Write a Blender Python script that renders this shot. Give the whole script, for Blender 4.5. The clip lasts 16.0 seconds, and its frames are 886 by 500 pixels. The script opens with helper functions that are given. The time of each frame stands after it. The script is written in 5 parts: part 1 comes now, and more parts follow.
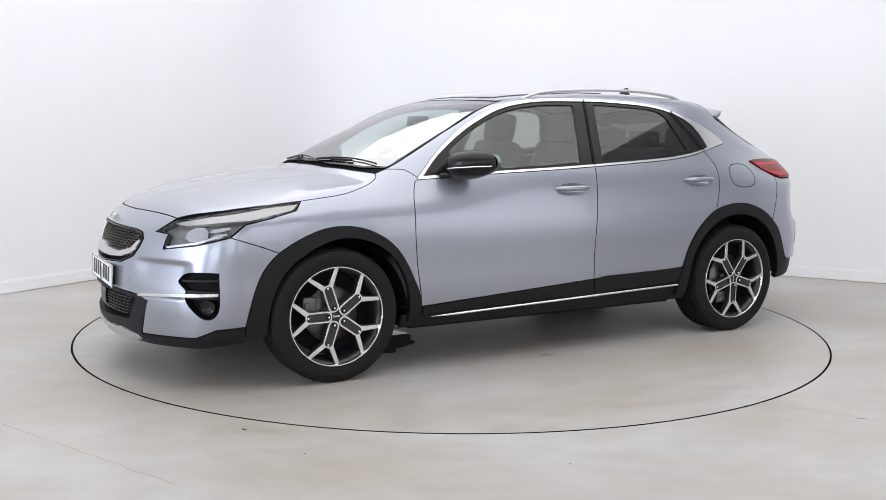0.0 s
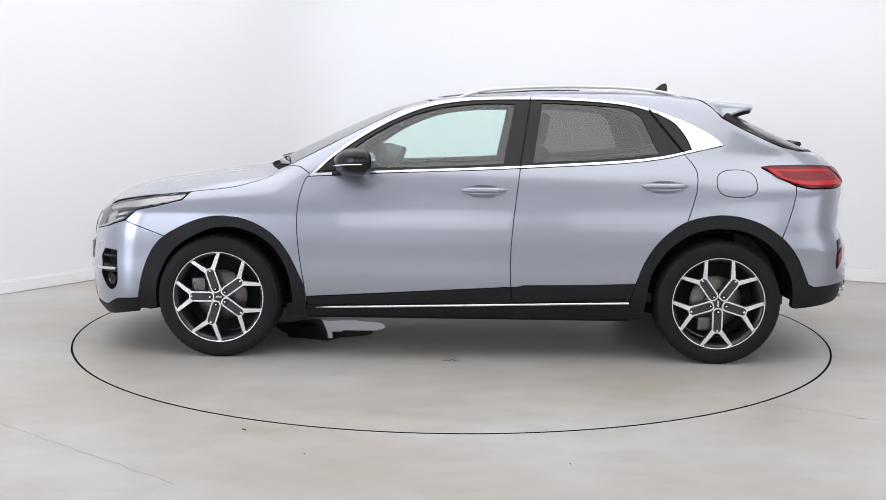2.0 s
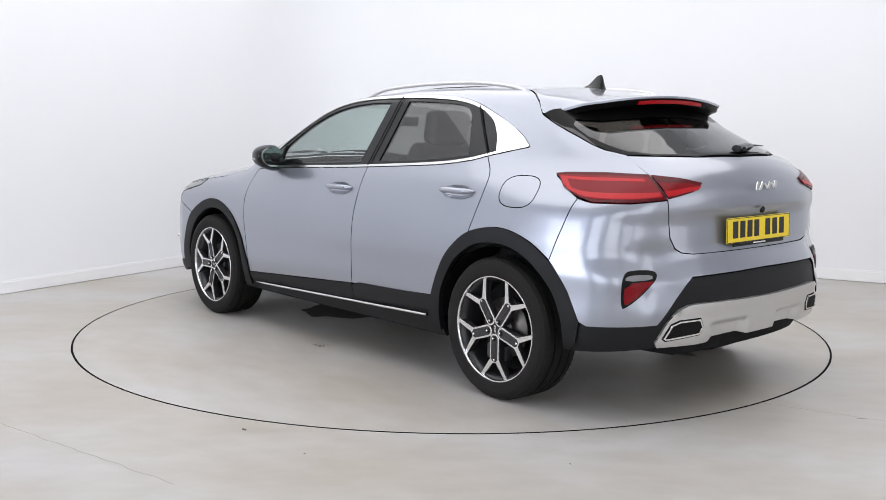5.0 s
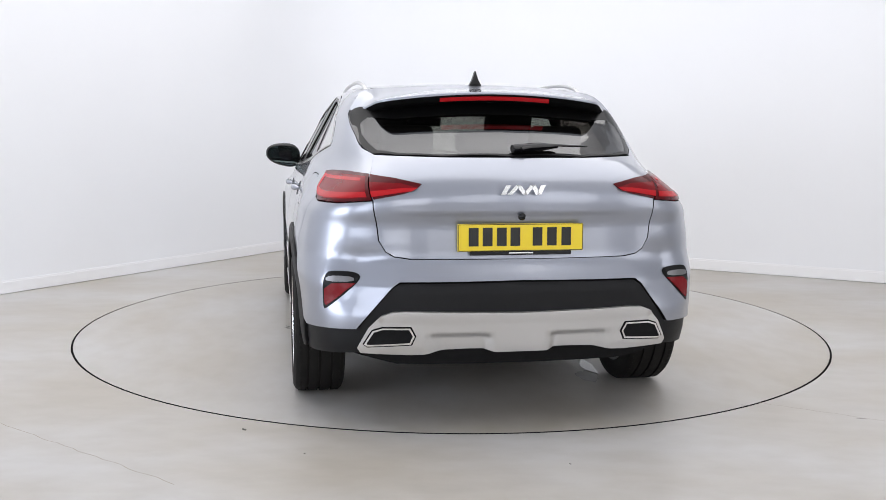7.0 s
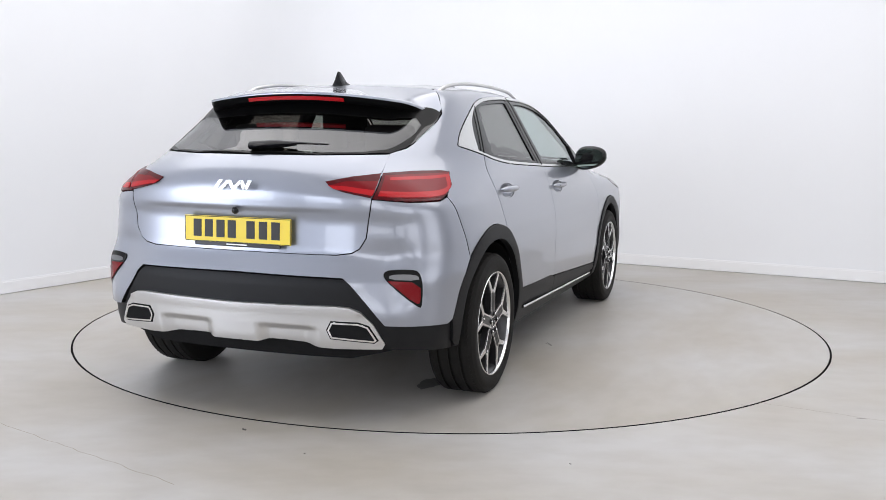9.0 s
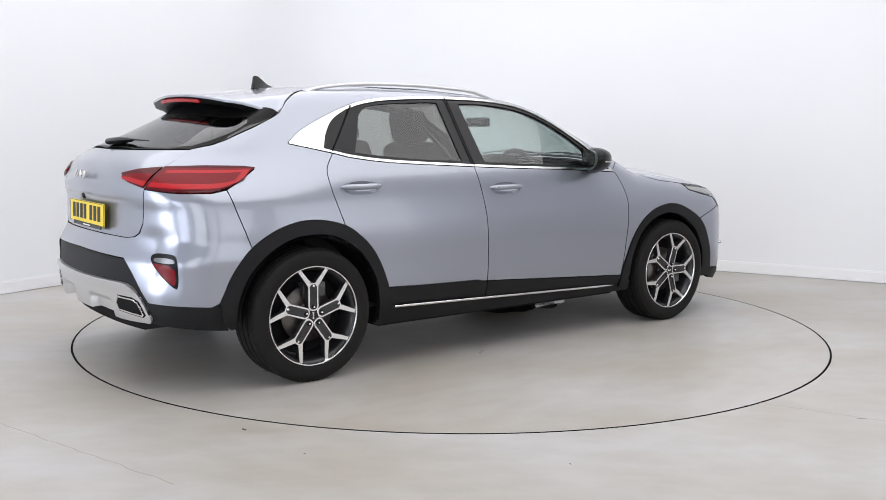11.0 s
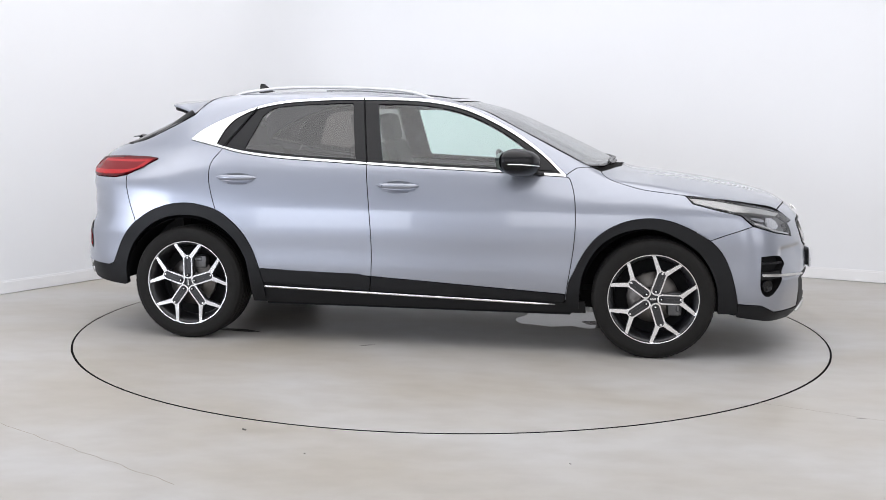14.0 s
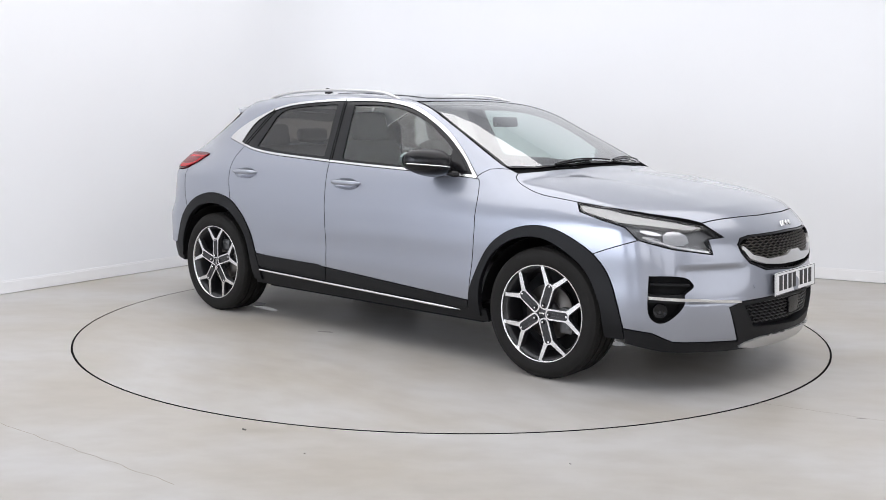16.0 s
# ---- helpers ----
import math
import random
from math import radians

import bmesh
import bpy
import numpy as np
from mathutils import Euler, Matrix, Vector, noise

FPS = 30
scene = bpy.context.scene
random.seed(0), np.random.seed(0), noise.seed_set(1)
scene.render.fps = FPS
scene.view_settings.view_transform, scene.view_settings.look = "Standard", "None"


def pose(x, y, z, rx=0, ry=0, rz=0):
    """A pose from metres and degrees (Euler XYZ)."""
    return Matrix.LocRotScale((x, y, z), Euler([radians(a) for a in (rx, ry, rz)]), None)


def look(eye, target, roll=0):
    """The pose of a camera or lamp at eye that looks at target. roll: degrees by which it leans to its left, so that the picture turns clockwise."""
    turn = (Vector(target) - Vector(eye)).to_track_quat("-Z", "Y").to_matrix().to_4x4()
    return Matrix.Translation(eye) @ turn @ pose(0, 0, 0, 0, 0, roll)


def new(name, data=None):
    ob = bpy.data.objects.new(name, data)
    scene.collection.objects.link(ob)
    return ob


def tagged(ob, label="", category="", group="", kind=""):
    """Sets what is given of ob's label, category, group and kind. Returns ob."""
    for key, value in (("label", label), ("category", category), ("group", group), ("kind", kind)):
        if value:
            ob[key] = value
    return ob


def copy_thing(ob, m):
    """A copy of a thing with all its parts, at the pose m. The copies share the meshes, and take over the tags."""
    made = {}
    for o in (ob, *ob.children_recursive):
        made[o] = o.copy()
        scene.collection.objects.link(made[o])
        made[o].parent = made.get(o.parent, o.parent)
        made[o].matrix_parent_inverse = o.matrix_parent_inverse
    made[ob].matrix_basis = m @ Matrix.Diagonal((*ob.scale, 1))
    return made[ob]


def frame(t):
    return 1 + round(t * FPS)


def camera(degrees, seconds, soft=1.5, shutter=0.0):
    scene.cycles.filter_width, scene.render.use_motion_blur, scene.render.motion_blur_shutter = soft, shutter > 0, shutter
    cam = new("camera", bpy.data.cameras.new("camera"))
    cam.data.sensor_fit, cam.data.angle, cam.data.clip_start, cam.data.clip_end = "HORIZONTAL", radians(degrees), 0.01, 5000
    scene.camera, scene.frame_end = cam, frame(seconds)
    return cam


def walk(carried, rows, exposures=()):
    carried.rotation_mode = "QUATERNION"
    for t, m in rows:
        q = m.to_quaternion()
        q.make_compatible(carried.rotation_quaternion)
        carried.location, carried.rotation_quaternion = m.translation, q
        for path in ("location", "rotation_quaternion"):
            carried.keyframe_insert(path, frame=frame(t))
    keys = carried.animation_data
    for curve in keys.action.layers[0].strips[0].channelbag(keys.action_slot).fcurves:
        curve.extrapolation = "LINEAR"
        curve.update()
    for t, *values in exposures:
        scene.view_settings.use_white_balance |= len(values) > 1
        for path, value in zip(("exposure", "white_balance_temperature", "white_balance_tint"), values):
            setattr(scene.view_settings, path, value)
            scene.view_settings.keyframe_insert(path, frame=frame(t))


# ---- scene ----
# camera: fixed on a stand, slightly tilted down
EYE = pose(0, -6.055, 1.238) @ pose(0, 0, 0, 0, 0, 0.484) @ pose(0, 0, 0, 90 - 7.281, 0, 0) @ pose(0, 0, 0, 0, 0, 0.485)
cam = camera(49.36, 16.0, soft=0.6)
walk(cam, [(0.0, EYE), (16.0, EYE)])

# ---- light: a bright white photo studio, lit from its ceiling ----
world = bpy.data.worlds.new("studio_world")
scene.world = world
world.use_nodes = True
world.node_tree.nodes["Background"].inputs[0].default_value = (0.9, 0.95, 1.0, 1)
world.node_tree.nodes["Background"].inputs[1].default_value = 0.3
scene.view_settings.exposure = -0.08


def ceiling_lamp(x, y, z, w, h, watts, turn=0.0, colour=(0.99, 0.974, 0.982)):
    data = bpy.data.lights.new("ceiling_light", "AREA")
    data.shape, data.size, data.size_y, data.energy, data.color = "RECTANGLE", w, h, watts, colour
    ob = new("ceiling_light", data)
    ob.matrix_world = pose(x, y, z, 0, 0, turn)
    return ob


ROOM_TURN = -28.0
ceiling_lamp(0.1, -0.7, 3.85, 7.6, 5.6, 240, ROOM_TURN)


def window_and_fill_light(x, y, z, w, h, watts, colour):
    """A tall area lamp aimed at the car, for windows and for added fill."""
    ob = ceiling_lamp(0, 0, 0, w, h, watts, colour=colour)
    ob.name = "window_and_fill_light"
    ob.matrix_world = look((x, y, z), (0, 0, 0.9))
    return ob


# windows down the long side wall; weaker fill added behind the camera and opposite
DAYLIGHT, PALE_FILL = (0.83, 0.88, 1.0), (0.95, 0.955, 1.0)
for lx, ly, watts in ((-5.5, -3.9, 84), (-6.6, -6.1, 98), (-4.4, -8.9, 78)):
    window_and_fill_light(lx, ly, 1.35, 2.3, 2.4, watts, DAYLIGHT)
for lx, ly, watts in ((-0.8, -10.4, 68), (2.6, -9.8, 46), (4.2, -7.2, 44), (5.9, -4.1, 36)):
    window_and_fill_light(lx, ly, 1.9, 2.6, 3.1, watts, PALE_FILL)
# ---- materials ----
def material(name):
    m = bpy.data.materials.new(name)
    m.use_nodes = True
    return m, m.node_tree.nodes, m.node_tree.links, m.node_tree.nodes["Principled BSDF"]


def plain(name, colour, rough=0.5, metal=0.0, coat=0.0, grain=0.0, grain_size=60.0, bump=0.0, spec=0.5):
    """A surface with fine grain in colour and relief."""
    m, n, l, b = material(name)
    b.inputs["Base Color"].default_value = (*colour, 1)
    b.inputs["Roughness"].default_value = rough
    b.inputs["Metallic"].default_value = metal
    b.inputs["Specular IOR Level"].default_value = spec
    b.inputs["Coat Weight"].default_value = coat
    b.inputs["Coat Roughness"].default_value = 0.04
    if grain or bump:
        tc, tex = n.new("ShaderNodeTexCoord"), n.new("ShaderNodeTexNoise")
        tex.inputs["Scale"].default_value, tex.inputs["Detail"].default_value = grain_size, 6
        l.new(tc.outputs["Object"], tex.inputs["Vector"])
        if grain:
            mix = n.new("ShaderNodeMix")
            mix.data_type = "RGBA"
            mix.inputs["A"].default_value = (*[c * (1 - grain) for c in colour], 1)
            mix.inputs["B"].default_value = (*[min(1, c * (1 + grain)) for c in colour], 1)
            l.new(tex.outputs["Fac"], mix.inputs["Factor"])
            l.new(mix.outputs["Result"], b.inputs["Base Color"])
        if bump:
            bm = n.new("ShaderNodeBump")
            bm.inputs["Strength"].default_value, bm.inputs["Distance"].default_value = bump, 0.002
            l.new(tex.outputs["Fac"], bm.inputs["Height"])
            l.new(bm.outputs["Normal"], b.inputs["Normal"])
    return m


def glass(name, tint, gloss=0.02, straight=0.06, rise=4.5):
    """A thin pane: tinted, with mirror gloss that grows towards grazing angles."""
    m, n, l, b = material(name)
    n.remove(b)
    out = n["Material Output"]
    tr, gl, mix, lw, power, scale = (n.new("ShaderNode" + k) for k in ("BsdfTransparent", "BsdfGlossy", "MixShader", "LayerWeight", "Math", "Math"))
    tr.inputs["Color"].default_value = (*tint, 1)
    gl.inputs["Roughness"].default_value = gloss
    lw.inputs["Blend"].default_value = 0.5
    power.operation, power.inputs[1].default_value = "POWER", rise
    scale.operation, scale.inputs[1].default_value, scale.inputs[2].default_value = "MULTIPLY_ADD", 1 - straight, straight
    l.new(lw.outputs["Facing"], power.inputs[0])
    l.new(power.outputs[0], scale.inputs[0])
    l.new(scale.outputs[0], mix.inputs[0])
    l.new(tr.outputs[0], mix.inputs[1])
    l.new(gl.outputs[0], mix.inputs[2])
    l.new(mix.outputs[0], out.inputs["Surface"])
    return m


def concrete(name, tone, wet=0.0):
    m, n, l, b = material(name)
    tc = n.new("ShaderNodeTexCoord")
    big, mid, fine = (n.new("ShaderNodeTexNoise") for _ in range(3))
    stretch = n.new("ShaderNodeMapping")
    stretch.inputs["Scale"].default_value = (1.0, 1.7, 1.0)
    stretch.inputs["Rotation"].default_value = (0, 0, 0.3)
    l.new(tc.outputs["Object"], stretch.inputs["Vector"])
    for t, s, dt in ((big, 0.7, 4), (mid, 5.0, 8), (fine, 90.0, 6)):
        t.inputs["Scale"].default_value, t.inputs["Detail"].default_value = s, dt
        l.new(stretch.outputs["Vector"], t.inputs["Vector"])
    r1 = n.new("ShaderNodeValToRGB")
    r1.color_ramp.elements[0].position, r1.color_ramp.elements[1].position = 0.36, 0.64
    r1.color_ramp.elements[0].color = (tone * 0.89, tone * 0.82, tone * 0.71, 1)
    r1.color_ramp.elements[1].color = (tone * 1.05, tone * 1.025, tone * 0.99, 1)
    l.new(big.outputs["Fac"], r1.inputs["Fac"])
    mul = n.new("ShaderNodeMix")
    mul.data_type, mul.blend_type = "RGBA", "MULTIPLY"
    mul.inputs["Factor"].default_value = 1.0
    r2 = n.new("ShaderNodeValToRGB")
    r2.color_ramp.elements[0].position, r2.color_ramp.elements[1].position = 0.32, 0.6
    r2.color_ramp.elements[0].color, r2.color_ramp.elements[1].color = (0.9, 0.89, 0.87, 1), (1, 1, 1, 1)
    l.new(mid.outputs["Fac"], r2.inputs["Fac"])
    l.new(r1.outputs["Color"], mul.inputs["A"])
    l.new(r2.outputs["Color"], mul.inputs["B"])
    l.new(mul.outputs["Result"], b.inputs["Base Color"])
    rr = n.new("ShaderNodeMapRange")
    rr.inputs["To Min"].default_value, rr.inputs["To Max"].default_value = 0.33, 0.5
    l.new(mid.outputs["Fac"], rr.inputs["Value"])
    l.new(rr.outputs["Result"], b.inputs["Roughness"])
    bp = n.new("ShaderNodeBump")
    bp.inputs["Strength"].default_value, bp.inputs["Distance"].default_value = 0.12, 0.001
    l.new(fine.outputs["Fac"], bp.inputs["Height"])
    l.new(bp.outputs["Normal"], b.inputs["Normal"])
    return m


def car_paint():
    m, n, l, b = material("silver_blue_paint")
    tc, fl = n.new("ShaderNodeTexCoord"), n.new("ShaderNodeTexNoise")
    fl.inputs["Scale"].default_value, fl.inputs["Detail"].default_value = 900, 2
    l.new(tc.outputs["Object"], fl.inputs["Vector"])
    mix = n.new("ShaderNodeMix")
    mix.data_type = "RGBA"
    mix.inputs["A"].default_value, mix.inputs["B"].default_value = (0.264, 0.281, 0.328, 1), (0.36, 0.379, 0.430, 1)
    l.new(fl.outputs["Fac"], mix.inputs["Factor"])
    l.new(mix.outputs["Result"], b.inputs["Base Color"])
    b.inputs["Metallic"].default_value, b.inputs["Roughness"].default_value = 0.72, 0.31
    b.inputs["Coat Weight"].default_value, b.inputs["Coat Roughness"].default_value = 1.0, 0.03
    return m


PAINT = car_paint()
CLAD = plain("black_plastic_cladding", (0.0062, 0.0064, 0.0074), 0.5, grain=0.2, grain_size=300, bump=0.15, spec=0.25)
BLACK = plain("gloss_black_trim", (0.007, 0.007, 0.008), 0.22, spec=0.28)
MATT = plain("matt_black_underside_and_gaps", (0.008, 0.008, 0.0085), 0.8, grain=0.3, grain_size=40, bump=0.3, spec=0.15)
SMOKE = plain("smoked_blade_plastic", (0.035, 0.032, 0.031), 0.18)
CHROME = plain("satin_chrome", (0.74, 0.74, 0.73), 0.20, 1.0)
SILVER = plain("silver_skid_paint", (0.60, 0.595, 0.59), 0.30, 0.75, coat=0.3, grain=0.05, grain_size=500)
RUBBER = plain("tyre_rubber", (0.0105, 0.0098, 0.009), 0.7, grain=0.25, grain_size=70, bump=0.35, spec=0.2)
ALLOY = plain("machined_alloy", (0.78, 0.78, 0.78), 0.22, 1.0, grain=0.05, grain_size=200)
DARKALLOY = plain("dark_grey_alloy", (0.026, 0.026, 0.028), 0.35, 0.3, coat=0.25)
DISC = plain("brake_disc_steel", (0.15, 0.14, 0.13), 0.45, 1.0, grain=0.3, grain_size=30)
STEEL = plain("cast_steel", (0.13, 0.13, 0.13), 0.45, 0.8, grain=0.3, grain_size=40, bump=0.3)
CLEAR = glass("clear_glass", (0.83, 0.955, 0.92), 0.02, 0.09)
SCREENGLASS = glass("windscreen_glass", (0.88, 0.96, 0.93), 0.03, 0.42)
TINT = glass("privacy_glass", (0.33, 0.315, 0.30), 0.02, 0.085)
REARGLASS = glass("tinted_rear_glass", (0.26, 0.245, 0.22), 0.02, 0.11, 5.0)
FRIT = plain("black_glass_frit", (0.006, 0.006, 0.006), 0.3, spec=0.12)
LENS = glass("clear_lamp_lens", (0.95, 0.96, 0.97), 0.02, 0.04)
REDLENS = plain("red_lamp_lens", (0.17, 0.003, 0.006), 0.25, spec=0.22)
DARKRED = plain("dark_red_lamp_lens", (0.075, 0.003, 0.005), 0.2, spec=0.25)
BRIGHTRED = plain("red_light_guide", (0.40, 0.007, 0.011), 0.25, spec=0.3)
YELLOW = plain("yellow_plate", (0.80, 0.60, 0.02), 0.35, grain=0.04, grain_size=300)
WHITE = plain("white_plate", (0.8, 0.8, 0.8), 0.35, grain=0.04, grain_size=300)
INK = plain("black_plate_ink", (0.01, 0.01, 0.01), 0.5)
FABRIC = plain("dark_seat_fabric", (0.02, 0.02, 0.021), 0.85, grain=0.15, grain_size=90, bump=0.08)
DASH = plain("soft_black_dash", (0.022, 0.022, 0.023), 0.6, grain=0.2, grain_size=200, bump=0.2)
LINER = plain("pale_headliner", (0.62, 0.61, 0.58), 0.9, grain=0.06, grain_size=300)
REFLECT = plain("lamp_reflector_white", (0.55, 0.55, 0.56), 0.15, 0.85)
BRONZE = plain("dark_bronze_grille", (0.13, 0.118, 0.108), 0.32, 0.85)
BACKWALL = plain("pale_grey_wall_paint", (0.72, 0.72, 0.73), 0.75, grain=0.03, grain_size=2.0, bump=0.05)
LAMPTRIM = plain("lamp_trim_grey", (0.36, 0.355, 0.345), 0.3, 0.5, grain=0.05, grain_size=100)
MIRROR = plain("mirror_glass", (0.15, 0.185, 0.18), 0.02, 1.0)
WALL = plain("white_wall_paint", (0.82, 0.83, 0.85), 0.75, grain=0.015, grain_size=2.0, bump=0.05)
SKIRT = plain("white_skirting_gloss", (0.84, 0.84, 0.85), 0.4, grain=0.02, grain_size=10)
PIT = plain("gap_shade", (0.004, 0.004, 0.004), 0.95, grain=0.3, grain_size=20)
ROOFGLASS = plain("black_roof_glass", (0.012, 0.013, 0.015), 0.03, coat=1.0)
WATER = glass("water_film", (0.40, 0.39, 0.38), 0.015, 0.03)
FLOOR = concrete("sealed_concrete", 0.445)
DECK = concrete("turntable_screed", 0.445)
# ---- building helpers ----
def mesh(name, verts, faces, mat, parent=None, label="", normals=None, smooth=True, dark_from=None):
    me = bpy.data.meshes.new(name)
    me.from_pydata([tuple(v) for v in verts], [], [tuple(f) for f in faces])
    me.materials.append(mat)
    # turned-in edges are coloured black, painting the shade of the panel gaps
    if dark_from is not None:
        me.materials.append(MATT)
        me.polygons.foreach_set("material_index", [int(i >= dark_from) for i in range(len(me.polygons))])
    if smooth:
        me.shade_smooth()
    if normals is not None:
        me.normals_split_custom_set_from_vertices([tuple(v) for v in normals])
    ob = new(name, me)
    if parent:
        ob.parent = parent
    if label:
        tagged(ob, label=label)
    return ob


def part(name, bm, mat, parent, label="", smooth=None):
    """One mesh object under a thing or a part. smooth: the angle in degrees up to which edges are rounded in shading."""
    me = bpy.data.meshes.new(name)
    if smooth is not None:
        for f in bm.faces:
            f.smooth = True
        for e in bm.edges:
            e.smooth = not (len(e.link_faces) == 2 and e.calc_face_angle(0) > radians(smooth))
    bm.to_mesh(me)
    bm.free()
    me.materials.append(mat)
    ob = new(name, me)
    if parent:
        ob.parent = parent
    if label:
        tagged(ob, label=label)
    return ob


def box(bm, m, sx, sy, sz, bevel=0.0, segments=2):
    r = bmesh.ops.create_cube(bm, size=1, matrix=m @ Matrix.Diagonal((sx, sy, sz, 1)))
    if bevel:
        es = list({e for v in r["verts"] for e in v.link_edges})
        bmesh.ops.bevel(bm, geom=es, offset=bevel, segments=segments, profile=0.6, affect="EDGES")
    return bm


def lathe(bm, profile, steps=64, axis="y", a0=0.0, a1=360.0):
    """Turns (radius, along) round the axis."""
    full = abs(a1 - a0) >= 359.9
    n = steps if full else steps + 1
    rings = []
    for k in range(n):
        a = radians(a0 + (a1 - a0) * k / steps)
        row = []
        for r, h in profile:
            if axis == "y":
                row.append(bm.verts.new((r * math.cos(a), h, r * math.sin(a))))
            elif axis == "z":
                row.append(bm.verts.new((r * math.cos(a), r * math.sin(a), h)))
            else:
                row.append(bm.verts.new((h, r * math.cos(a), r * math.sin(a))))
        rings.append(row)
    for k in range(steps):
        p, q = rings[k], rings[(k + 1) % n]
        for i in range(len(profile) - 1):
            bm.faces.new((p[i], p[i + 1], q[i + 1], q[i]))
    return bm


def tube(bm, path, radius, sides=8, cap=True, flat=1.0):
    """A round bar along a path of points."""
    pts = [Vector(p) for p in path]
    rings = []
    for i, p in enumerate(pts):
        d = (pts[min(i + 1, len(pts) - 1)] - pts[max(i - 1, 0)]).normalized()
        u = d.cross(Vector((0, 0, 1)))
        u = u.normalized() if u.length > 1e-4 else Vector((1, 0, 0))
        w = d.cross(u).normalized()
        r = radius[i] if isinstance(radius, (list, tuple)) else radius
        rings.append([bm.verts.new(p + u * (r * math.cos(2 * math.pi * k / sides)) + w * (r * flat * math.sin(2 * math.pi * k / sides))) for k in range(sides)])
    for a, b in zip(rings, rings[1:]):
        for k in range(sides):
            bm.faces.new((a[k], a[(k + 1) % sides], b[(k + 1) % sides], b[k]))
    if cap:
        bm.faces.new(rings[0])
        bm.faces.new(rings[-1][::-1])
    bmesh.ops.recalc_face_normals(bm, faces=bm.faces[:])
    return bm


def slab(bm, outline, m, depth, bevel=0.0):
    """An outline in the plane of m, given depth along its z."""
    a = [bm.verts.new(m @ Vector((x, y, 0))) for x, y in outline]
    b = [bm.verts.new(m @ Vector((x, y, depth))) for x, y in outline]
    n = len(a)
    fs = [bm.faces.new(a[::-1]), bm.faces.new(b)]
    fs += [bm.faces.new((a[i], a[(i + 1) % n], b[(i + 1) % n], b[i])) for i in range(n)]
    bmesh.ops.recalc_face_normals(bm, faces=fs)
    if bevel:
        es = list({e for v in b for e in v.link_edges if e.other_vert(v) in b})
        bmesh.ops.bevel(bm, geom=es, offset=bevel, segments=2, affect="EDGES")
    return bm
# ---- the car's body surface: a smooth solid, x forward, y to its left, z up ----
def curve(pts, soft):
    """A smooth curve through (roughly) a few points."""
    xs, ys = np.array(pts, float).T
    order = np.argsort(xs)
    xs, ys = xs[order], ys[order]
    gx = np.linspace(xs[0], xs[-1], 1500)
    gy = np.interp(gx, xs, ys)
    step = gx[1] - gx[0]
    half = max(1, int(3 * soft / step))
    w = np.exp(-0.5 * (np.arange(-half, half + 1) * step / soft) ** 2)
    left = gy[0] - (gy[1] - gy[0]) * np.arange(half, 0, -1)
    right = gy[-1] + (gy[-1] - gy[-2]) * np.arange(1, half + 1)
    gy = np.convolve(np.concatenate([left, gy, right]), w / w.sum(), "valid")
    return lambda v: np.interp(v, gx, gy)


def ramp(v, a, b):
    u = np.clip((v - a) / (b - a), 0, 1)
    return u * u * (3 - 2 * u)


def smax(a, b, k):
    return np.maximum(a, b) + np.maximum(k - np.abs(a - b), 0) ** 2 / (4 * k)


HALF = curve([(0.1, 0.79), (0.2, 0.835), (0.26, 0.862), (0.34, 0.884), (0.44, 0.893), (0.54, 0.892), (0.64, 0.897), (0.76, 0.893),
              (0.86, 0.874), (0.93, 0.855), (0.985, 0.836), (1.04, 0.806), (1.2, 0.722), (1.4, 0.618), (1.6, 0.51)], 0.022)
RIDGE = curve([(-2.4, 0.98), (-2.14, 1.06), (-2.1, 1.085), (-2.03, 1.115), (-1.95, 1.145), (-1.84, 1.19), (-1.7, 1.255), (-1.55, 1.325),
               (-1.45, 1.375), (-1.3, 1.425), (-1.1, 1.447), (-0.8, 1.462), (-0.4, 1.461), (0, 1.437), (0.15, 1.421), (0.3, 1.393),
               (0.45, 1.355), (0.6, 1.295), (0.8, 1.205), (0.95, 1.135), (1.1, 1.062), (1.2, 1.012), (1.25, 1.005), (1.32, 0.998),
               (1.49, 0.978), (1.67, 0.951), (1.84, 0.922), (2.016, 0.875), (2.19, 0.79), (2.4, 0.64)], 0.025)
NOSE = curve([(0.1, 2.12), (0.19, 2.19), (0.24, 2.225), (0.37, 2.24), (0.5, 2.235), (0.675, 2.215), (0.735, 2.2), (0.8, 2.17), (0.9, 2.13), (1.6, 2.0)], 0.02)
TAIL = curve([(0.1, 2.06), (0.28, 2.11), (0.36, 2.138), (0.5, 2.152), (0.6, 2.152), (0.66, 2.13), (0.72, 2.105), (0.85, 2.10), (0.89, 2.11),
              (0.95, 2.112), (1.0, 2.106), (1.06, 2.098), (1.12, 2.08), (1.6, 2.0)], 0.012)


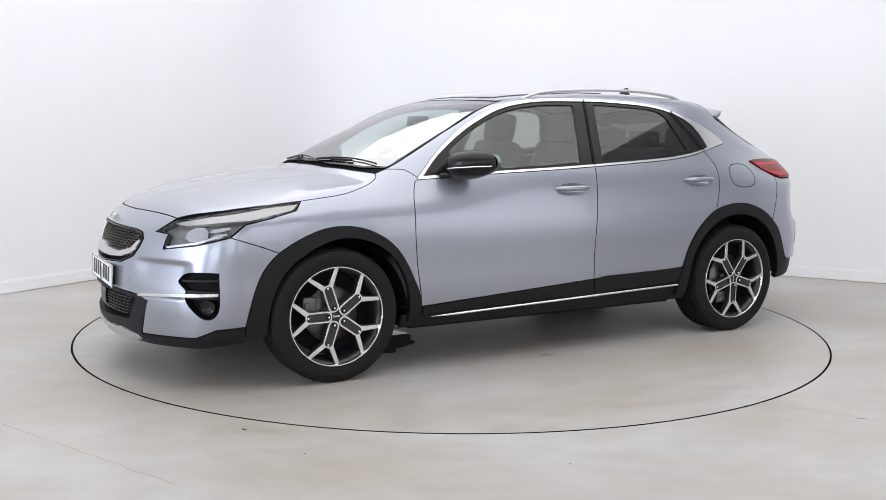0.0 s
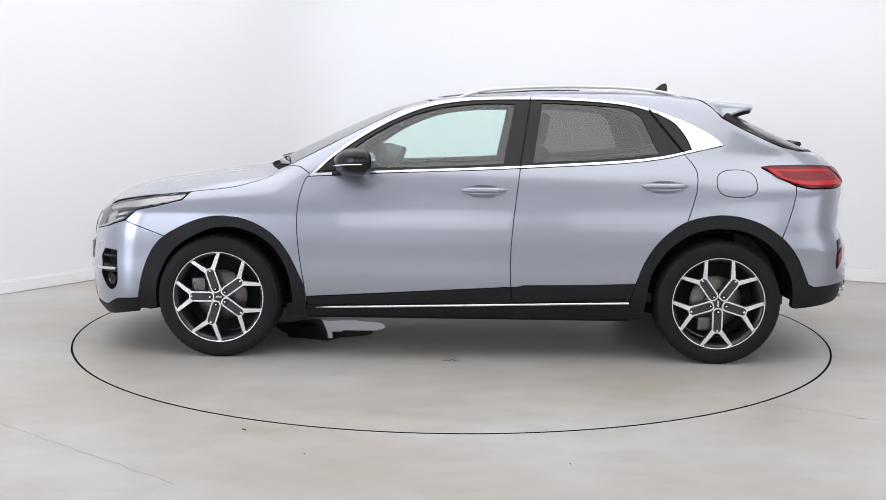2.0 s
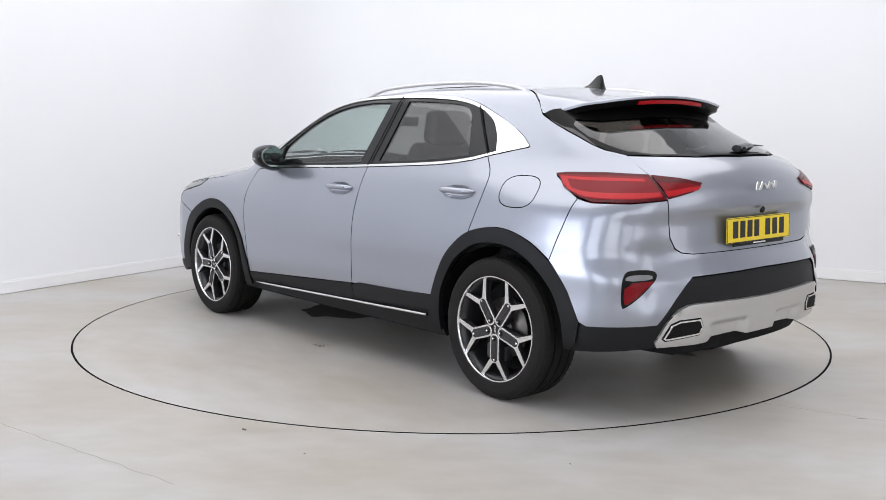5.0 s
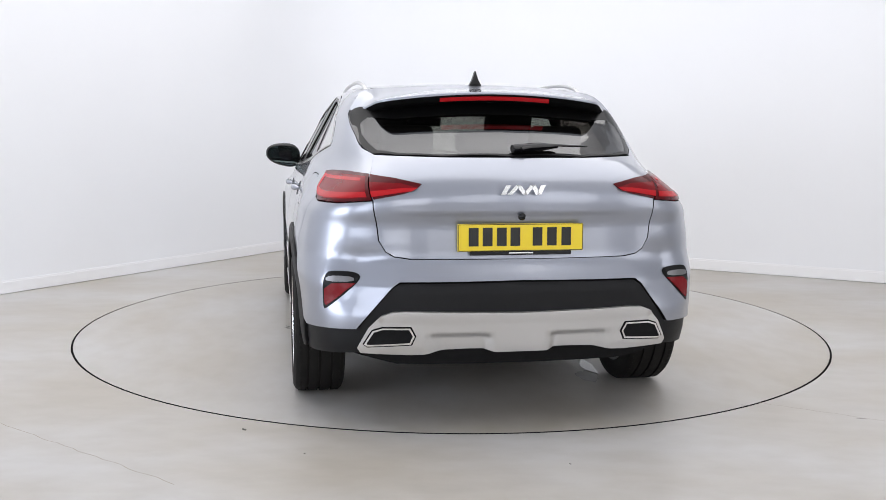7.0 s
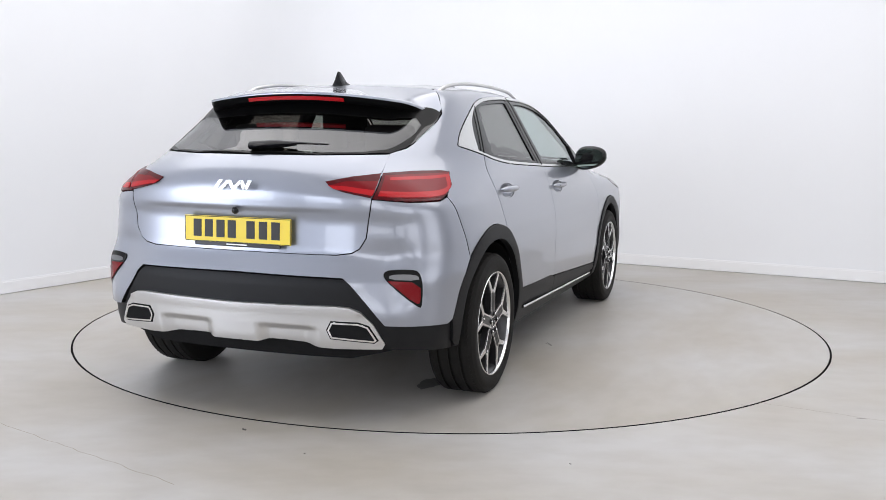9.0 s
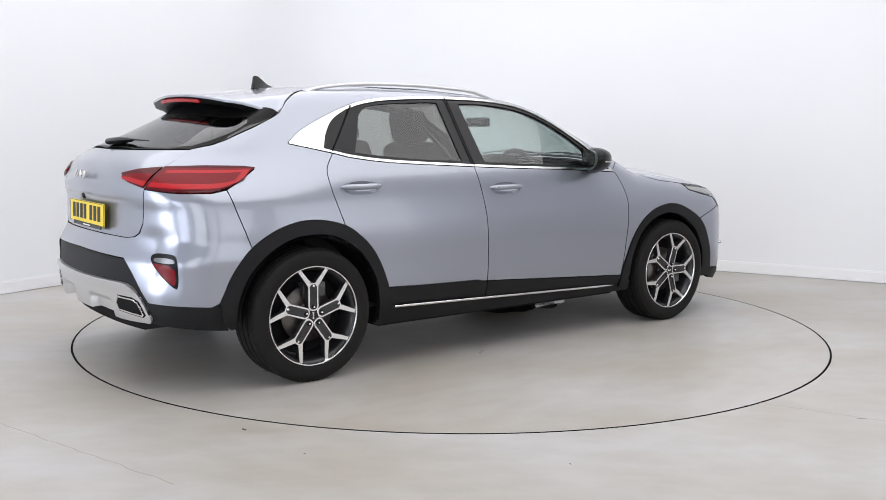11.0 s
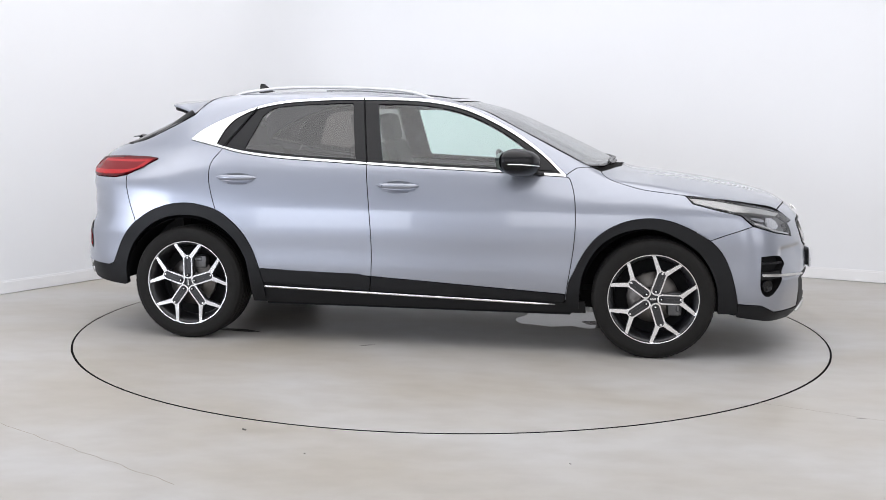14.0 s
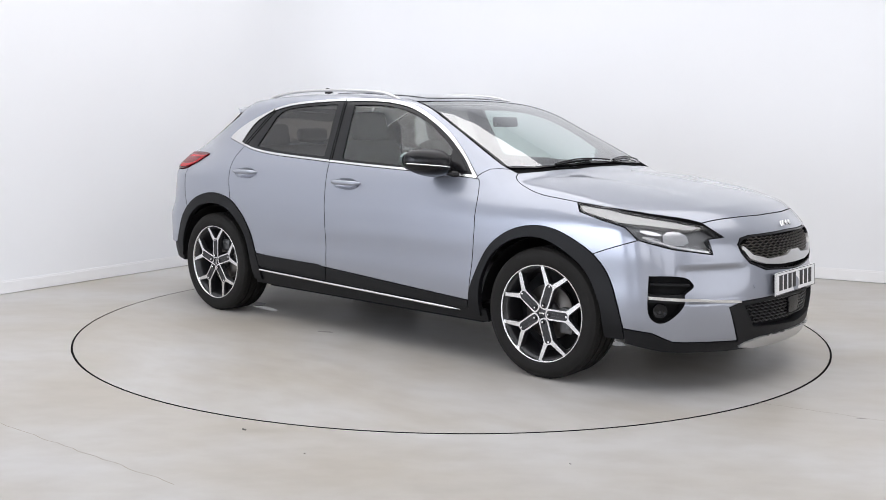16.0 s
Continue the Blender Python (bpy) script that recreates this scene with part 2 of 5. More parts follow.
def body(p):
    """Below zero inside the car's body."""
    x, y, z = p[..., 0], np.abs(p[..., 1]), p[..., 2]
    side = y - HALF(z)
    side = side + 0.27 * np.maximum(-1.4 - x, 0) ** 2 * (1 - ramp(z, 0.88, 1.12)) + 0.27 * ramp(z, 0.88, 1.12) * np.maximum(-1.0 - x, 0) ** 2
    side = side + 0.05 * np.maximum(x - 1.15, 0) ** 2 + 0.045 * ramp(x, 0.2, 1.1) * ramp(z, 0.78, 1.0)
    slide = 0.22 * ramp(x, 0.1, 0.6) - 0.35 * ramp(-x, 1.2, 1.6)
    top = z - (RIDGE(x + slide * y * y) - 0.09 * y * y)
    f = smax(side, top, 0.07)
    f = smax(f, x - NOSE(z) - 0.015 + 0.46 * y * y, 0.13)
    f = smax(f, -x - TAIL(z) + 0.12 * y * y + 0.25 * y ** 4, 0.12)
    return smax(f, 0.17 - z, 0.05)


def hit(o, d, far=2.8):
    """Where rays from o along d first meet the body, and its normal there."""
    s = np.linspace(0.3, far, 70)
    inside = body(o[:, None] + s[None, :, None] * d[:, None]) < 0
    miss = ~inside.any(1)
    first = np.where(miss, 1, np.maximum(inside.argmax(1), 1))
    lo, hi = s[first - 1], s[first]
    for _ in range(22):
        mid = (lo + hi) / 2
        inside = body(o + mid[:, None] * d) < 0
        hi, lo = np.where(inside, mid, hi), np.where(inside, lo, mid)
    p = o + hi[:, None] * d
    e, g = 1e-4, np.empty_like(p)
    for i in range(3):
        h = np.zeros(3)
        h[i] = e
        g[:, i] = body(p + h) - body(p - h)
    return p, g / np.linalg.norm(g, axis=1, keepdims=True), miss
# ---- panels laid on the body surface ----
AXLE_Z, BASE = 0.6, 0.9


def rays(kind, ab, sign=1):
    """Rays from outside the body for flat panel coordinates. roll: (x, angle round the length axis); nose and stern: (angle round an upright axis, z); top: (x, y)."""
    a, b = ab[:, 0], ab[:, 1]
    n = len(ab)
    if kind == "roll":
        psi = b / BASE
        d = np.stack([np.zeros(n), np.sin(psi), np.cos(psi)], 1)
        c = np.stack([a, np.zeros(n), np.full(n, AXLE_Z)], 1)
    elif kind in ("nose", "stern"):
        s = 1 if kind == "nose" else -1
        d = np.stack([s * np.cos(a), np.sin(a), np.zeros(n)], 1)
        c = np.stack([np.full(n, s * 1.1), np.zeros(n), b], 1)
    elif kind == "top":
        d = np.stack([np.zeros(n), np.zeros(n), np.ones(n)], 1)
        c = np.stack([a, b, np.zeros(n)], 1)
    d = d * np.array([1, sign, 1])
    return c + 2.0 * d, -d


def flat(kind, pts):
    """Panel coordinates of points: (x, z) seen from the side 's', (y, z) from the front or rear 'f' / 'r', (x, y) from above 't', or x, y, z."""
    out, o, d = [], [], []
    for q in pts:
        k, u, v = q if isinstance(q[0], str) else ("", 0, 0)
        a, b = {"s": ((u, 2, v), (0, -1, 0)), "f": ((3.5, u, v), (-1, 0, 0)), "r": ((-3.5, u, v), (1, 0, 0)), "t": ((u, v, 2.2), (0, 0, -1)), "": ((0, 2, 0.7), (0, -1, 0))}[k]
        o.append(a), d.append(b)
    met = hit(np.array(o, float), np.array(d, float))[0]
    for q, on in zip(pts, met):
        q = on if isinstance(q[0], str) else q
        x, y, z = q
        if kind == "roll":
            out.append((x, math.atan2(y, z - AXLE_Z) * BASE))
        elif kind == "nose":
            out.append((math.atan2(y, x - 1.1), z))
        elif kind == "stern":
            out.append((math.atan2(y, -x - 1.1), z))
        else:
            out.append((x, y))
    return out


def dense(loop, step, round_off=0):
    """A closed outline, its corners cut `round_off` times, with points at most step apart."""
    pts = [np.array(q, float) for q in loop]
    for _ in range(round_off):
        pts = [w for p, q in zip(pts, pts[1:] + pts[:1]) for w in (p * 0.75 + q * 0.25, p * 0.25 + q * 0.75)]
    out = []
    for p, q in zip(pts, pts[1:] + pts[:1]):
        n = max(1, int(np.ceil(np.linalg.norm(q - p) / step)))
        out += [p + (q - p) * i / n for i in range(n)]
    out = np.array(out)
    keep = np.linalg.norm(out - np.roll(out, 1, 0), axis=1) > 1e-5
    return out[keep]


def inset(loop, by):
    """An outline drawn in by a distance (out where negative)."""
    a, b = np.roll(loop, 1, 0), np.roll(loop, -1, 0)
    area = np.sum(loop[:, 0] * b[:, 1] - b[:, 0] * loop[:, 1])
    e1, e2 = loop - a, b - loop
    e1 = e1 / np.maximum(np.linalg.norm(e1, axis=1, keepdims=True), 1e-9)
    e2 = e2 / np.maximum(np.linalg.norm(e2, axis=1, keepdims=True), 1e-9)
    n = np.stack([-(e1 + e2)[:, 1], (e1 + e2)[:, 0]], 1) * (1 if area > 0 else -1)
    ln = np.linalg.norm(n, axis=1, keepdims=True)
    n = np.where(ln > 0.3, n / np.maximum(ln, 1e-9), 0) / np.clip(ln / 2, 0.5, 1)
    return loop + n * by


def within(pts, loops):
    r = np.zeros(len(pts), bool)
    for loop in loops:
        x1, y1 = loop[:, 0], loop[:, 1]
        x2, y2 = np.roll(x1, -1), np.roll(y1, -1)
        for i in range(len(loop)):
            c = (y1[i] > pts[:, 1]) != (y2[i] > pts[:, 1])
            if c.any():
                r ^= c & (pts[:, 0] < (x2[i] - x1[i]) * (pts[:, 1] - y1[i]) / (y2[i] - y1[i] + 1e-12) + x1[i])
    return r


def panel(name, kind, outline, mat, parent, lift=0.0, thick=0.02, step=0.035, gap=0.0045, edge=0.004, sign=1, holes=(), soft=0, label=""):
    """A sheet on the body surface inside an outline, with rounded, turned-in edges. lift: height over the surface, or a function of the panel coordinates."""
    loops = [dense(outline, step * 0.6, soft)] + [dense(h, step * 0.6, soft) for h in holes]
    shrunk = [inset(loops[0], gap / 2)] + [inset(h, -gap / 2) for h in loops[1:]]
    rim = shrunk
    inner = [inset(rim[0], edge)] + [inset(h, -edge) for h in rim[1:]] if edge else []
    lo, hi_ = rim[0].min(0), rim[0].max(0)
    gx, gy = np.meshgrid(np.arange(lo[0], hi_[0], step), np.arange(lo[1], hi_[1], step))
    grid = np.stack([gx.ravel() + np.where(np.arange(gx.size) // gx.shape[1] % 2, step / 2, 0), gy.ravel()], 1)
    if len(grid):
        grid = grid[within(grid, rim)]
        allrim = np.concatenate(rim)
        if len(grid):
            far = np.min(np.linalg.norm(grid[:, None] - allrim[None], axis=2), axis=1) > step * 0.5 + edge
            grid = grid[far]
    pts, edges, lift_in = [], [], []
    for loop in rim:
        s = len(pts)
        pts += list(loop)
        edges += [(s + i, s + (i + 1) % len(loop)) for i in range(len(loop))]
    nrim = len(pts)
    for loop in inner:
        pts += list(loop)
    pts += list(grid)
    from mathutils.geometry import delaunay_2d_cdt
    vs, es, fs, ov, oe, of = delaunay_2d_cdt([Vector(p) for p in pts], edges, [], 0, 1e-7)
    ab = np.array([tuple(v) for v in vs])
    tri = np.array([f for f in fs if len(f) == 3])
    tri = tri[within(ab[tri].mean(1), rim)]
    on_rim = np.zeros(len(ab), bool)
    for i, src in enumerate(ov):
        on_rim[i] = any(k < nrim for k in src)
    o, d = rays(kind, ab, sign)
    p, nrm, miss = hit(o, d)
    up = lift(ab[:, 0], ab[:, 1]) if callable(lift) else np.full(len(ab), lift)
    q = p + nrm * (up - np.where(on_rim, edge * 0.6, 0))[:, None]
    # turn triangles outwards
    a, b, c = q[tri[:, 0]], q[tri[:, 1]], q[tri[:, 2]]
    wrong = np.einsum("ij,ij->i", np.cross(b - a, c - a), nrm[tri[:, 0]]) < 0
    tri[wrong] = tri[wrong][:, ::-1]
    if callable(lift):
        # the lifted surface's own slope
        da, db = np.array([0.003, 0.0]), np.array([0.0, 0.003])
        near = []
        for off in (da, -da, db, -db):
            w = ab + off
            pw, nw, _ = hit(*rays(kind, w, sign))
            near.append(pw + nw * lift(w[:, 0], w[:, 1])[:, None])
        nn = np.cross(near[0] - near[1], near[2] - near[3])
        nn *= np.sign(np.einsum("ij,ij->i", nn, nrm))[:, None]
        nrm2 = nn / np.maximum(np.linalg.norm(nn, axis=1, keepdims=True), 1e-12)
    else:
        nrm2 = nrm
    verts, normals, faces = list(q), list(nrm2), [tuple(t) for t in tri]
    sheet = len(faces) if thick >= 0.02 and mat is PAINT else None
    if thick:
        count = {}
        for t in faces:
            for i in range(3):
                e = (t[i], t[(i + 1) % 3])
                count[tuple(sorted(e))] = count.get(tuple(sorted(e)), 0) + 1
        low, top = {}, {}
        bound = [(t[i], t[(i + 1) % 3]) for t in faces for i in range(3) if count[tuple(sorted((t[i], t[(i + 1) % 3])))] == 1]
        side = {}
        for i, j in bound:
            out = np.cross(q[j] - q[i], nrm[i])
            out = out / max(np.linalg.norm(out), 1e-9)
            for k in (i, j):
                side[k] = side.get(k, 0) + out
        for k, out in side.items():
            out = out / max(np.linalg.norm(out), 1e-9)
            top[k] = len(verts)
            verts.append(q[k])
            normals.append(out)
            low[k] = len(verts)
            verts.append(q[k] - nrm[k] * thick)
            normals.append(out)
        faces += [(top[i], low[i], low[j], top[j]) for i, j in bound]
    return mesh(name, verts, faces, mat, parent, label, normals, dark_from=sheet)


def both(name, kind, pts, mat, parent, **kw):
    """The same panel on the left and the right side."""
    loop = flat(kind, pts)
    kw["holes"] = [flat(kind, h) for h in kw.pop("holes", [])]
    return [panel(name, kind, loop, mat, parent, sign=s, **kw) for s in (1, -1)]


def across(name, kind, pts, mat, parent, **kw):
    """A panel over the middle of the car: pts give its left half, from the middle to the middle."""
    half = flat(kind, pts)
    i = 1 if kind == "top" else 0
    other = [tuple(-v if k == i else v for k, v in enumerate(q)) for q in half[::-1]]
    loop = half + [q for q in other if abs(q[i]) > 1e-4]
    loop = [q for n, q in enumerate(loop) if n == 0 or abs(q[0] - loop[n - 1][0]) + abs(q[1] - loop[n - 1][1]) > 1e-5]
    holes = []
    for h in kw.pop("holes", []):
        hh = flat(kind, h)
        holes += [hh, [tuple(-v if k == i else v for k, v in enumerate(q)) for q in hh[::-1]]]
    for h in kw.pop("middle_holes", []):
        hh = flat(kind, h)
        holes.append(hh + [q for q in [tuple(-v if k == i else v for k, v in enumerate(q)) for q in hh[::-1]] if abs(q[i]) > 1e-4])
    return panel(name, kind, loop, mat, parent, holes=holes, **kw)
# ---- the room ----
RING = 2.263
CORNER = Vector((-1.24, 4.21))
DIR_L, DIR_R = Vector((-1.51, -2.5)).normalized(), Vector((1.48, -0.76)).normalized()


def room_outline():
    """The room seen from above: two walls meet in a rounded corner; the rest lies behind the camera."""
    pts = []
    r = 0.9
    a, b = CORNER + DIR_L * r, CORNER + DIR_R * r
    far_l, far_r = CORNER + DIR_L * 15.5, CORNER + DIR_R * 11.0
    n = 14
    for k in range(n + 1):
        u = k / n
        pts.append(tuple(a * (1 - u) ** 2 + CORNER * (2 * u * (1 - u)) + b * u * u))
    return pts + [tuple(far_r), tuple(far_r + DIR_L * 15.5), tuple(far_l)]


OUT = room_outline()
HEIGHT = 4.0


def wall_run(name, pts, z0, z1, thick, mat, label, category):
    """An upright sheet with thickness along a line, seen from inside."""
    bm = bmesh.new()
    pts = [Vector(p) for p in pts]
    nrm = []
    for i in range(len(pts)):
        d = (pts[min(i + 1, len(pts) - 1)] - pts[max(i - 1, 0)]).normalized()
        nrm.append(Vector((-d.y, d.x)))
    rows = [[bm.verts.new((*(p + n * o), z)) for p, n in zip(pts, nrm)] for o, z in ((0, z0), (0, z1), (thick, z1), (thick, z0))]
    for i in range(len(pts) - 1):
        for k in range(4):
            a, b = rows[k], rows[(k + 1) % 4]
            bm.faces.new((a[i], a[i + 1], b[i + 1], b[i]))
    for i in (0, -1):
        bm.faces.new([r[i] for r in rows])
    bmesh.ops.recalc_face_normals(bm, faces=bm.faces[:])
    ob = part(name, bm, mat, None, smooth=30)
    return tagged(ob, label=label, category=category, kind="structure")


seen = [OUT[-1]] + OUT[:16]
wall_run("wall_studio", seen, 0, HEIGHT, 0.15, WALL, "smooth white painted studio wall with a rounded corner", "wall")
# unseen wall, added to close the room; its grey dims the car's reflections
wall_run("wall_behind", OUT[15:], 0, HEIGHT, 0.15, BACKWALL, "plain unseen grey wall added to close the room behind the camera", "wall")


def skirting():
    d = 0.014
    inner = []
    pts = [Vector(p) for p in seen]
    for i, p in enumerate(pts):
        t = (pts[min(i + 1, len(pts) - 1)] - pts[max(i - 1, 0)]).normalized()
        inner.append(tuple(p - Vector((-t.y, t.x)) * d))
    wall_run("baseboard", inner, 0.004, 0.085, d - 0.002, SKIRT, "low white painted skirting board along the wall", "skirting")
    trim = []
    for i, p in enumerate(pts):
        t = (pts[min(i + 1, len(pts) - 1)] - pts[max(i - 1, 0)]).normalized()
        trim.append(tuple(p - Vector((-t.y, t.x)) * 0.009))
    wall_run("trim", trim, 0.085, 0.097, 0.007, SKIRT, "thin rounded top edge of the white skirting", "skirting trim")


skirting()

bm = bmesh.new()
verts = [bm.verts.new((*p, HEIGHT)) for p in OUT]
bm.faces.new(verts)
up = bmesh.ops.extrude_face_region(bm, geom=bm.faces[:])
bmesh.ops.translate(bm, verts=[v for v in up["geom"] if isinstance(v, bmesh.types.BMVert)], vec=(0, 0, 0.15))
bmesh.ops.recalc_face_normals(bm, faces=bm.faces[:])
tagged(part("ceiling", bm, WALL, None), label="plain white studio ceiling", category="ceiling", kind="structure")


def floor_sheet():
    """Concrete floor out to the walls, with a round opening for the turntable."""
    bm = bmesh.new()
    n = 160
    ring, low, outer = [], [], []
    poly = [Vector(p) for p in OUT]
    for k in range(n):
        a = 2 * math.pi * k / n
        d = Vector((math.cos(a), math.sin(a)))
        far = 30
        for p, q in zip(poly, poly[1:] + poly[:1]):
            e = q - p
            den = d.x * e.y - d.y * e.x
            if abs(den) > 1e-9:
                s = (p.x * e.y - p.y * e.x) / den
                u = (p.x * d.y - p.y * d.x) / den
                if s > 0 and -1e-6 <= u <= 1 + 1e-6:
                    far = min(far, s)
        ring.append(bm.verts.new((*(d * (RING + 0.003)), 0)))
        low.append(bm.verts.new((*(d * (RING + 0.003)), -0.08)))
        outer.append(bm.verts.new((*(d * (far + 0.1)), 0)))
    for k in range(n):
        j = (k + 1) % n
        bm.faces.new((ring[k], outer[k], outer[j], ring[j]))
        bm.faces.new((low[k], ring[k], ring[j], low[j]))
    bmesh.ops.recalc_face_normals(bm, faces=bm.faces[:])
    return tagged(part("floor", bm, FLOOR, None), label="pale grey sealed concrete floor with faint stains", category="floor", kind="structure")


floor_sheet()
# lining of the gap: its shade is put in as near-black colour
bm = lathe(bmesh.new(), [(RING + 0.0026, -0.0015), (RING + 0.0026, -0.06), (RING - 0.05, -0.06)], 160, "z")
tagged(part("floor_pit", bm, PIT, None), label="black lining that paints the shade in the gap round the turntable", category="gap", kind="structure")

# the turntable: a round deck flush with the floor
bm = lathe(bmesh.new(), [(0.0001, 0.0), (0.8, 0.0), (1.6, 0.0), (RING - 0.007, 0.0), (RING - 0.006, -0.001), (RING - 0.006, -0.05), (0.0001, -0.05)], 128, "z")
bmesh.ops.recalc_face_normals(bm, faces=bm.faces[:])
turntable = tagged(part("turntable", bm, DECK, None, smooth=30), label="round grey turntable deck flush with the concrete floor", category="turntable")
bm = lathe(bmesh.new(), [(RING - 0.0085, 0.0), (RING - 0.0085, 0.0008), (RING - 0.0054, 0.0008), (RING - 0.0054, -0.055)], 128, "z")
part("edge_ring", bm, MATT, turntable, "thin dark ring round the deck's edge")
# ---- the car ----
car = tagged(new("car"), label="silver-blue metallic five-door crossover car parked on the turntable", category="car")


def sm(kind, pts, n=5):
    """A smooth open line through points of one view."""
    p = np.array(pts, float)
    p = np.vstack([2 * p[0] - p[1], p, 2 * p[-1] - p[-2]])
    out = []
    for i in range(1, len(p) - 2):
        a, b, c, d = p[i - 1], p[i], p[i + 1], p[i + 2]
        for k in range(n):
            t = k / n
            out.append(0.5 * (2 * b + (c - a) * t + (2 * a - 5 * b + 4 * c - d) * t * t + (3 * b - a - 3 * c + d) * t ** 3))
    out.append(p[-2])
    return [(kind, *map(float, q)) for q in out] if kind else [tuple(map(float, q)) for q in out]


def on_body(kind, pts, lift=0.0):
    """Points on the body surface, as vectors."""
    ab = np.array(flat(kind, pts))
    o, d = rays(kind, ab)
    p, n, _ = hit(o, d)
    return [Vector(q) for q in p + n * lift], [Vector(q) for q in n]


# lines shared by neighbouring panels, in the side view (x, z)
ARCH_FRONT = sm("s", [(0.857, 0.30), (0.868, 0.388), (0.901, 0.469), (0.947, 0.562), (1.008, 0.645), (1.088, 0.706), (1.186, 0.747), (1.295, 0.762), (1.401, 0.749), (1.509, 0.708), (1.610, 0.650), (1.677, 0.580), (1.720, 0.494), (1.750, 0.394), (1.768, 0.31)])
ARCH_F, ARCH_F2 = ARCH_FRONT[:51], ARCH_FRONT[50:]
ARCH_F_IN = sm("s", [(0.930, 0.255), (0.932, 0.36), (0.952, 0.469), (1.011, 0.581), (1.09, 0.652), (1.187, 0.693), (1.286, 0.705), (1.386, 0.685), (1.489, 0.633), (1.562, 0.577), (1.618, 0.495), (1.655, 0.396), (1.668, 0.255)])
ARCH_REAR = sm("s", [(-0.866, 0.345), (-0.893, 0.435), (-0.936, 0.545), (-0.995, 0.638), (-1.069, 0.708), (-1.147, 0.757), (-1.261, 0.786), (-1.35, 0.791), (-1.439, 0.779), (-1.545, 0.741), (-1.643, 0.676), (-1.695, 0.620), (-1.737, 0.558), (-1.771, 0.484), (-1.795, 0.43)])
ARCH_R, ARCH_R2, ARCH_R3 = ARCH_REAR[:26], ARCH_REAR[25:51], ARCH_REAR[50:]
ARCH_R_IN = sm("s", [(-0.938, 0.255), (-0.952, 0.39), (-0.973, 0.483), (-1.026, 0.576), (-1.085, 0.638), (-1.173, 0.693), (-1.262, 0.718), (-1.351, 0.721), (-1.439, 0.709), (-1.529, 0.670), (-1.606, 0.609), (-1.667, 0.532), (-1.708, 0.424), (-1.715, 0.304), (-1.715, 0.225)])
GAP_A = sm("s", [(0.842, 0.972), (0.865, 0.957), (0.892, 0.86), (0.90, 0.714), (0.89, 0.565), (0.868, 0.414), (0.857, 0.335)])
GAP_B = sm("s", [(-0.276, 1.024), (-0.257, 0.88), (-0.239, 0.723), (-0.229, 0.55), (-0.232, 0.40)])
GAP_C = sm("s", [(-1.147, 0.757), (-1.178, 0.85), (-1.2, 0.938), (-1.199, 1.025), (-1.143, 1.105)])
BELT_F = sm("s", [(0.842, 0.972), (0.409, 0.995), (0.022, 1.010), (-0.276, 1.024)])
BELT_R = sm("s", [(-0.276, 1.024), (-0.783, 1.052), (-1.025, 1.079), (-1.143, 1.105)])
BELT_Q = sm("s", [(-1.143, 1.105), (-1.26, 1.130), (-1.355, 1.150)])
EAVES = sm("s", [(-1.358, 1.157), (-1.291, 1.209), (-1.174, 1.269), (-1.023, 1.329), (-0.901, 1.365), (-0.747, 1.388), (-0.501, 1.401), (-0.335, 1.403),
                 (-0.071, 1.400), (0.113, 1.383), (0.266, 1.348), (0.417, 1.286), (0.566, 1.204), (0.714, 1.098), (0.842, 0.983)])
HOOD_EDGE = sm(None, [(1.03, 0.69), (1.055, 0.737), (1.167, 0.790), (1.283, 0.815), (1.477, 0.817)])
LAMP_TOP = [(1.477, 0.817), (1.637, 0.805), (1.72, 0.785), (1.819, 0.735), (1.89, 0.675), (1.998, 0.555)]
HOOD_FRONT = sm(None, [(1.998, 0.555), (2.06, 0.34), (2.098, 0.15), (2.106, 0.0)], 6)
LAMP_LOW = [(2.073, 0.492, 0.737), (2.036, 0.577, 0.731), (2.063, 0.577, 0.66), (1.945, 0.75, 0.69), (1.83, 0.845, 0.729)]
LAMP_BACK = [(1.764, 0.858, 0.785), (1.647, 0.865, 0.81), (1.515, 0.855, 0.843)]
GLASS_LOW = [("t", -2.005, 0.0), ("t", -1.965, 0.3), ("t", -1.875, 0.481), ("t", -1.795, 0.566)]
TAIL_TOP = [(-1.559, 0.759, 1.042), (-1.62, 0.744, 1.049), (-1.80, 0.690, 1.052), (-1.956, 0.607, 1.047)]
TAIL_LOW = [(-2.044, 0.596, 0.944), (-1.93, 0.705, 0.931), (-1.779, 0.775, 0.930), (-1.727, 0.778, 0.946), (-1.66, 0.784, 0.978)]


SEAM_R = sm("s", [(-1.727, 0.944), (-1.712, 0.88), (-1.689, 0.805), (-1.643, 0.676)])
SEAM_F = sm("s", [(1.83, 0.729), (1.76, 0.705), (1.68, 0.677), (1.61, 0.650)])
GLASS_SIDE = [(-1.70, 0.600, 1.145), (-1.64, 0.610, 1.166), (-1.575, 0.618, 1.197), (-1.50, 0.629, 1.231), (-1.43, 0.634, 1.263), (-1.365, 0.632, 1.297)]


def t_(pts):
    return [("t", x, y) for x, y in pts]


def handle_hole(cx, cz):
    return [("s", cx + 0.105 * math.cos(a), cz + (0.030 if math.sin(a) > 0 else 0.036) * math.sin(a)) for a in np.linspace(0, 2 * math.pi, 24, endpoint=False)]


FRONT_HANDLE, REAR_HANDLE = (-0.085, 0.905), (-1.03, 0.935)

